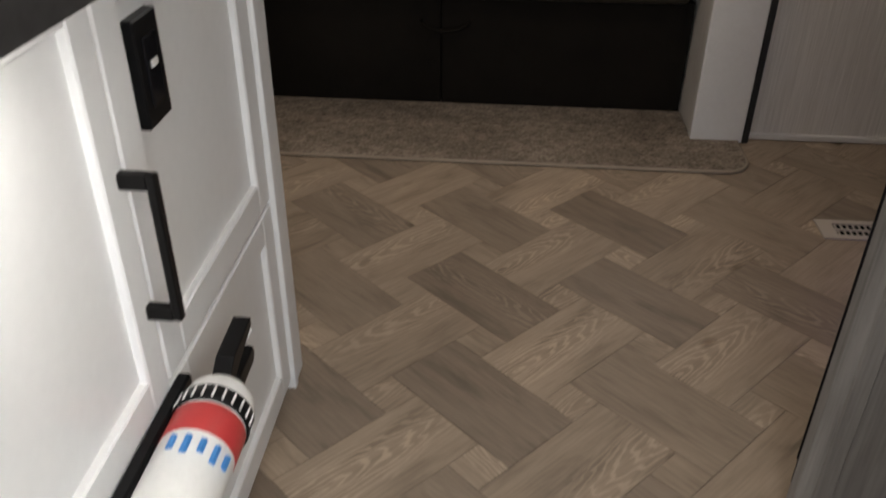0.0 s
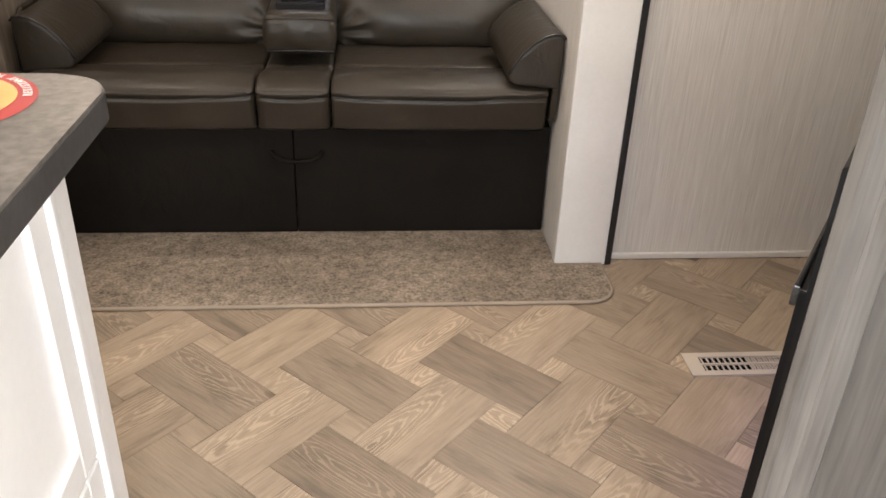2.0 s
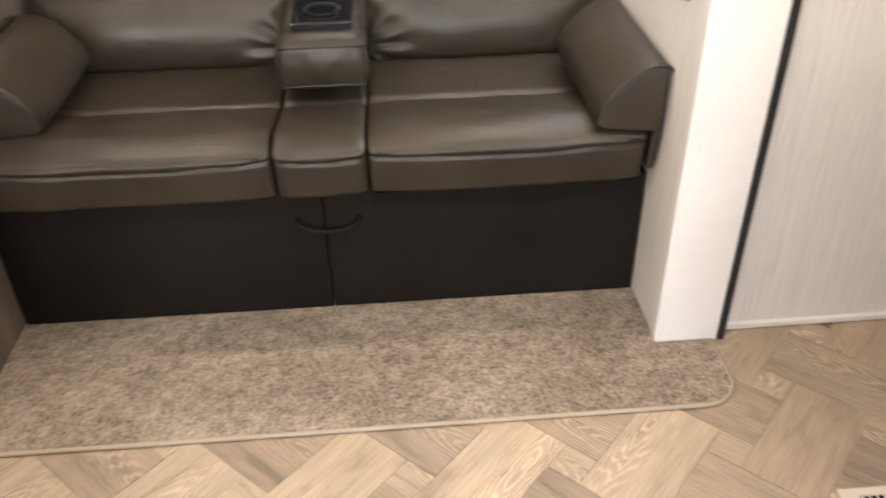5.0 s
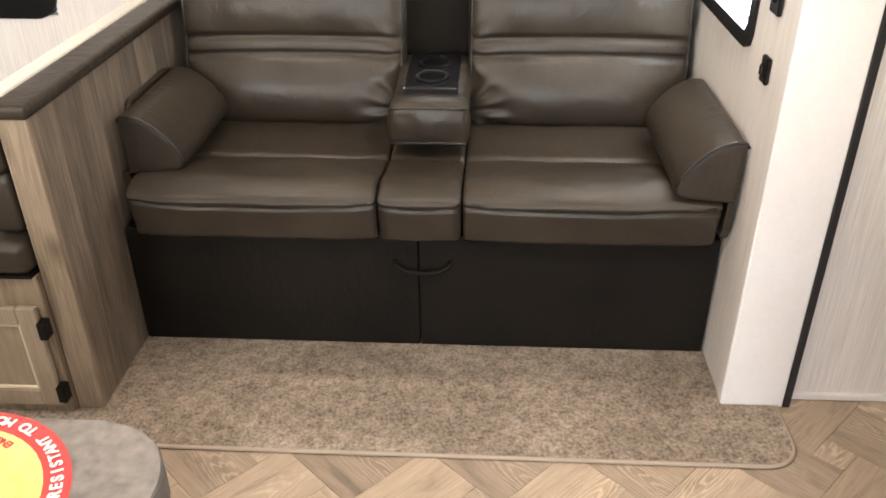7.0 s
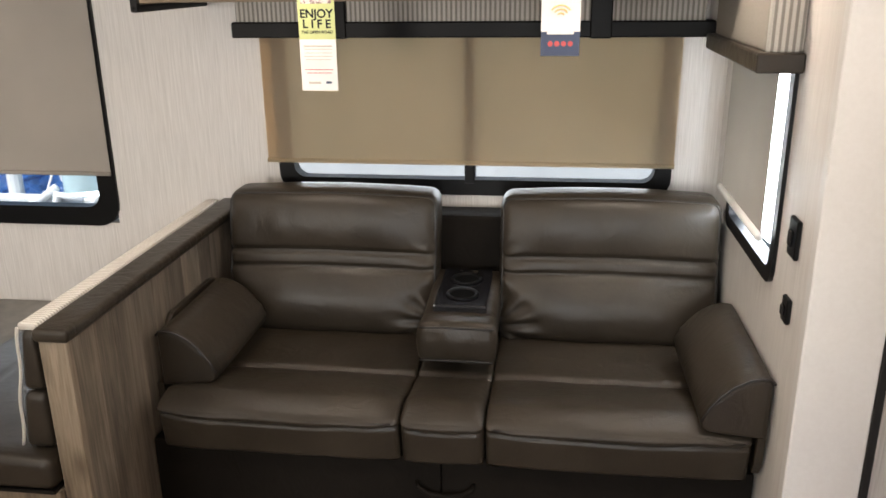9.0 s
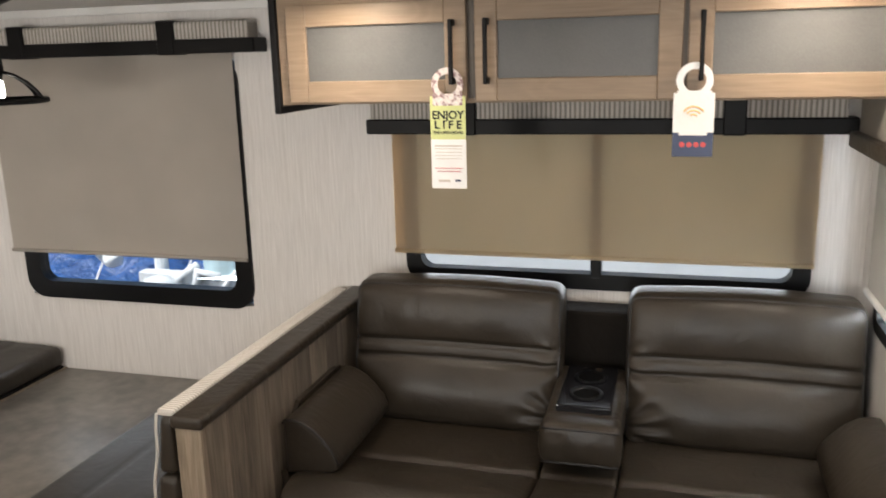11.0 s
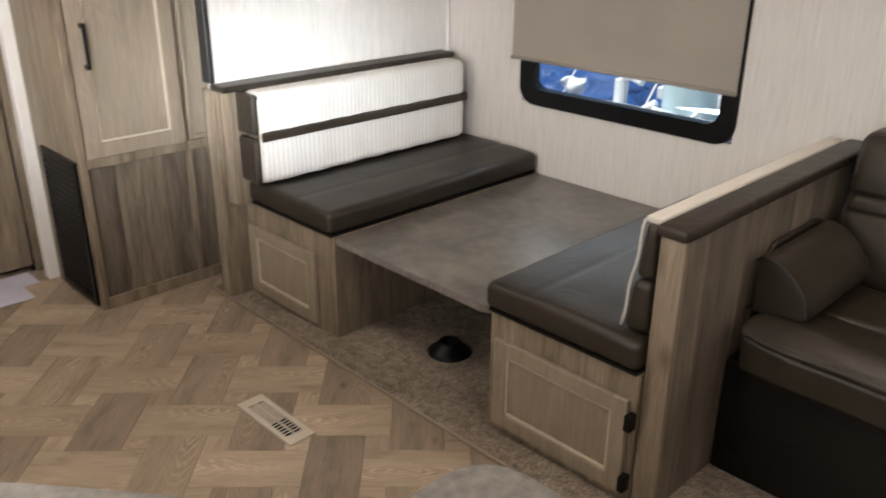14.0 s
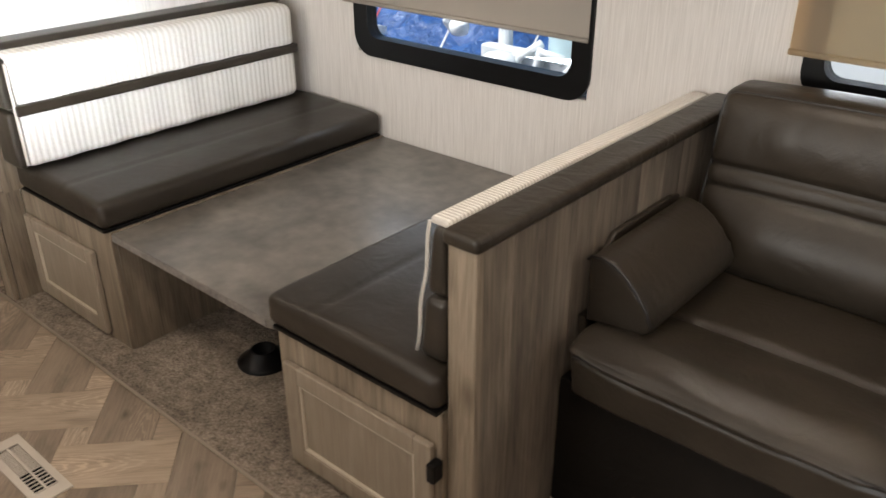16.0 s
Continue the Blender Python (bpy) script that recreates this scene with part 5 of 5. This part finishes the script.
# ---- floor registers ----


def register(cx, cy, label, shut):
    ob = thing("floor_register", label, "floor vent", "floor registers", at=(cx, cy, 0))
    hx, hy = 0.158, 0.049
    part("flange", ring([(cx - hx, cy - hy), (cx + hx, cy - hy), (cx + hx, cy + hy), (cx - hx, cy + hy)], [(cx - 0.118, cy - 0.030), (cx + 0.118, cy - 0.030), (cx + 0.118, cy + 0.030), (cx - 0.118, cy + 0.030)], 0.0008, 0.006, "z"), M_VENT, ob)
    # thin black sheet for the shade down the duct
    part("throat_shade", boxes((cx - 0.118, cx + 0.118, cy - 0.030, cy + 0.030, 0.0006, 0.0012)), M_RECESS_SHADE, ob)
    part("centre_bar", boxes((cx - 0.118, cx + 0.118, cy - 0.003, cy + 0.003, 0.0012, 0.0055)), M_VENT, ob)
    for k in range(15):
        x = cx - 0.110 + 0.0157 * k
        part("slat", boxes((x - 0.0021, x + 0.0021, cy - 0.030, cy + 0.030, 0.0012, 0.0034)), M_VENT, ob)
        if (x - cx) * shut > 0 and k < 14:
            part("louvre", boxes((x + 0.0052, x + 0.0098, cy - 0.029, cy + 0.029, 0.0013, 0.0026)), M_VENT, ob)
    return ob


register(-2.120, 2.122, "putty-coloured metal floor register near the carpet edge", -1)
register(1.063, 2.178, "putty-coloured metal floor register beside the entry cabinet", 1)

# ---- outside ----
structure("ground", boxes((-150, 150, -150, 150, -1.0, -0.95)), surf("asphalt", (0.04, 0.04, 0.042), (0.075, 0.074, 0.072), size=1.5, fine_size=60, rough=0.9, bumps=0.4), "asphalt lot outside the windows")
M_GEL = plain("gelcoat", (0.80, 0.82, 0.83), 0.2)
tr = thing("parked_trailer", "white travel trailer parked outside the windows", "trailer", at=(-1, 8, -0.95))
part("body", boxes((-2.6, 6, 6.4, 8.8, -0.45, 2.3), bevel=0.15, seg=3), M_GEL, tr)
part("skirt_band", boxes((-2.5, 5.9, 6.385, 6.41, -0.35, 0.05)), plain("grey_graphic", (0.25, 0.30, 0.33), 0.25), tr, "grey graphic band")
for x in (0.6, 1.5):
    part("wheel", tube([(x, 6.42, -0.62), (x, 6.65, -0.62)], 0.33, 24), M_RUBBER, tr)
M_TARP = surf("blue_tarp", (0.012, 0.045, 0.16), (0.04, 0.12, 0.34), size=3, fine_size=14, rough=0.2, bumps=0.9, depth=0.05)
tarp = bmesh.new()
grid = [[tarp.verts.new((-8.35 + 0.12 * i, 5.55 + 0.14 * j, -0.95 + max(0.0, 1.35 * math.sin(math.pi * min(max(i / 44, 0), 1)) ** 0.4 * math.sin(math.pi * min(max(j / 24, 0), 1)) ** 0.5 + 0.16 * noise.noise((i * 0.33, j * 0.33, 3)) + 0.10 * noise.noise((i * 0.9, j * 0.9, 7))))) for j in range(25)] for i in range(45)]
for i in range(44):
    for j in range(24):
        tarp.faces.new((grid[i][j], grid[i + 1][j], grid[i + 1][j + 1], grid[i][j + 1]))
tp_ = thing("covered_boat", "boat under a wrinkled blue tarp outside the dinette window", "boat", at=(-6, 7, -0.95))
part("tarp", tarp, M_TARP, tp_, "shiny blue tarpaulin", False)
for k in range(5):
    x = -6.4 + 0.75 * k
    part("rope", tube([(x, 5.9, -0.2), (x + 0.05, 6.4, 0.47), (x + 0.1, 7.2, 0.60), (x + 0.1, 8.2, 0.45)], 0.008, 6), M_RED if k == 2 else M_PAPER, tp_)
for x, y, z, h in ((-4.62, 5.95, 0.14, 0.10), (-4.25, 5.80, 0.10, 0.09), (-3.95, 6.10, 0.24, 0.11), (-3.72, 5.85, 0.08, 0.08)):
    part("fender", soft_box(x - h * 0.9, x + h * 0.9, y - 0.06, y + 0.06, z, z + h, 0.035, (10, 6, 8), lambda p: p + Vector(noise.noise_vector(p * 9.0)) * 0.05), M_GEL, tp_, "crumpled white plastic", True)
tk = thing("trailer_tongue", "white steel trailer tongue frame with propane cover outside", "trailer tongue", at=(-3.6, 6.6, -0.95))
part("gas_bottle", lathe([(0.16, -0.40), (0.19, -0.36), (0.19, 0.75), (0.15, 0.86), (0.05, 0.92), (0.002, 0.93)], -2.98, 6.15, 28), plain("bottle_paint", (0.55, 0.72, 0.76), 0.25), tk, "pale blue-white gas bottle", True)
for dy in (0.0, 0.9):
    part("beam", boxes((-3.62, -2.6, 5.95 + dy * 0.9, 6.05 + dy * 0.9, 0.14, 0.24), bevel=0.01), M_GEL, tk)
part("jack", tube([(-3.52, 6.1, -0.9), (-3.52, 6.1, 0.40)], 0.05, 12), M_GEL, tk)
part("crank", tube([(-3.52, 6.1, 0.40), (-3.42, 6.05, 0.44), (-3.28, 6.0, 0.42)], 0.025, 8), M_GEL, tk)

for k in range(5):
    x = -3.5 + 0.17 * k
    part("bracket", tube([(x, 5.9, 0.0), (x + 0.06, 5.92, 0.15 + 0.06 * (k % 3)), (x + 0.20, 5.96, 0.22 + 0.09 * (k % 2))], 0.018 + 0.010 * (k % 3), 8), M_GEL, tk, "", True)
for x in (-3.35,):
    part("caster", lathe([(0.02, 0.10), (0.09, 0.12), (0.12, 0.18), (0.09, 0.24), (0.02, 0.26)], x, 5.8, 20), M_GEL, tk, "", True)
shed = thing("storage_building", "pale blue-green metal storage building behind the parked trailers", "building", at=(-9, 11, -0.95))
M_SHED = plain("painted_metal", (0.17, 0.27, 0.31), 0.4)
part("wall", boxes((-16, -2.7, 10.5, 14, -0.95, 2.6)), M_SHED, shed)
part("roof", prism([(10.2, 2.6), (14.3, 2.6), (12.2, 3.4)], -16.2, -2.6, "x"), M_GEL, shed)
for k in range(26):
    part("rib", boxes((-15.8 + 0.5 * k, -15.72 + 0.5 * k, 10.46, 10.51, -0.95, 2.6)), M_SHED, shed)

# ---- floor blocks, laid last ----
P, BW, BL, TILE = 0.2545, 0.176, 0.333, 46.7
A0 = Vector((0.200, 1.987))
U, V = Vector((math.cos(radians(TILE)), math.sin(radians(TILE)))), Vector((-math.sin(radians(TILE)), math.cos(radians(TILE))))


def block(sx, sy, material):
    g = 0.0005
    bm = boxes((-sx / 2 + g, sx / 2 - g, -sy / 2 + g, sy / 2 - g, -0.0035, 0.0))
    bmesh.ops.bevel(bm, geom=[e for e in bm.edges if all(v.co.z > -0.001 for v in e.verts)], offset=0.0006, segments=1, affect="EDGES")
    return mesh_of("plank", bm, material)


LONG, CROSS, SMALL = block(BL, BW, M_FLOOR), block(BL, BW, M_FLOORD), block(P - BW, P - BW, M_FLOOR)
for i in range(-22, 22):
    for j in range(-22, 22):
        for half_cell in (0, 1):
            c = A0 + U * (P * (i + half_cell / 2)) + V * (P * (j + half_cell / 2))
            if not (-4.1 < c.x < 2.1 and -0.3 < c.y < 2.9):
                continue
            if c.y > 2.66 and c.x < 0.6:
                continue
            ob = new("plank" if not half_cell else "small_block", SMALL if half_cell else LONG if (i + j) % 2 == 0 else CROSS)
            ob.parent = floor
            ob.location = (c.x, c.y, 0)
            ob.rotation_euler = (0, 0, radians(TILE if (i + j) % 2 == 0 else TILE + 90))
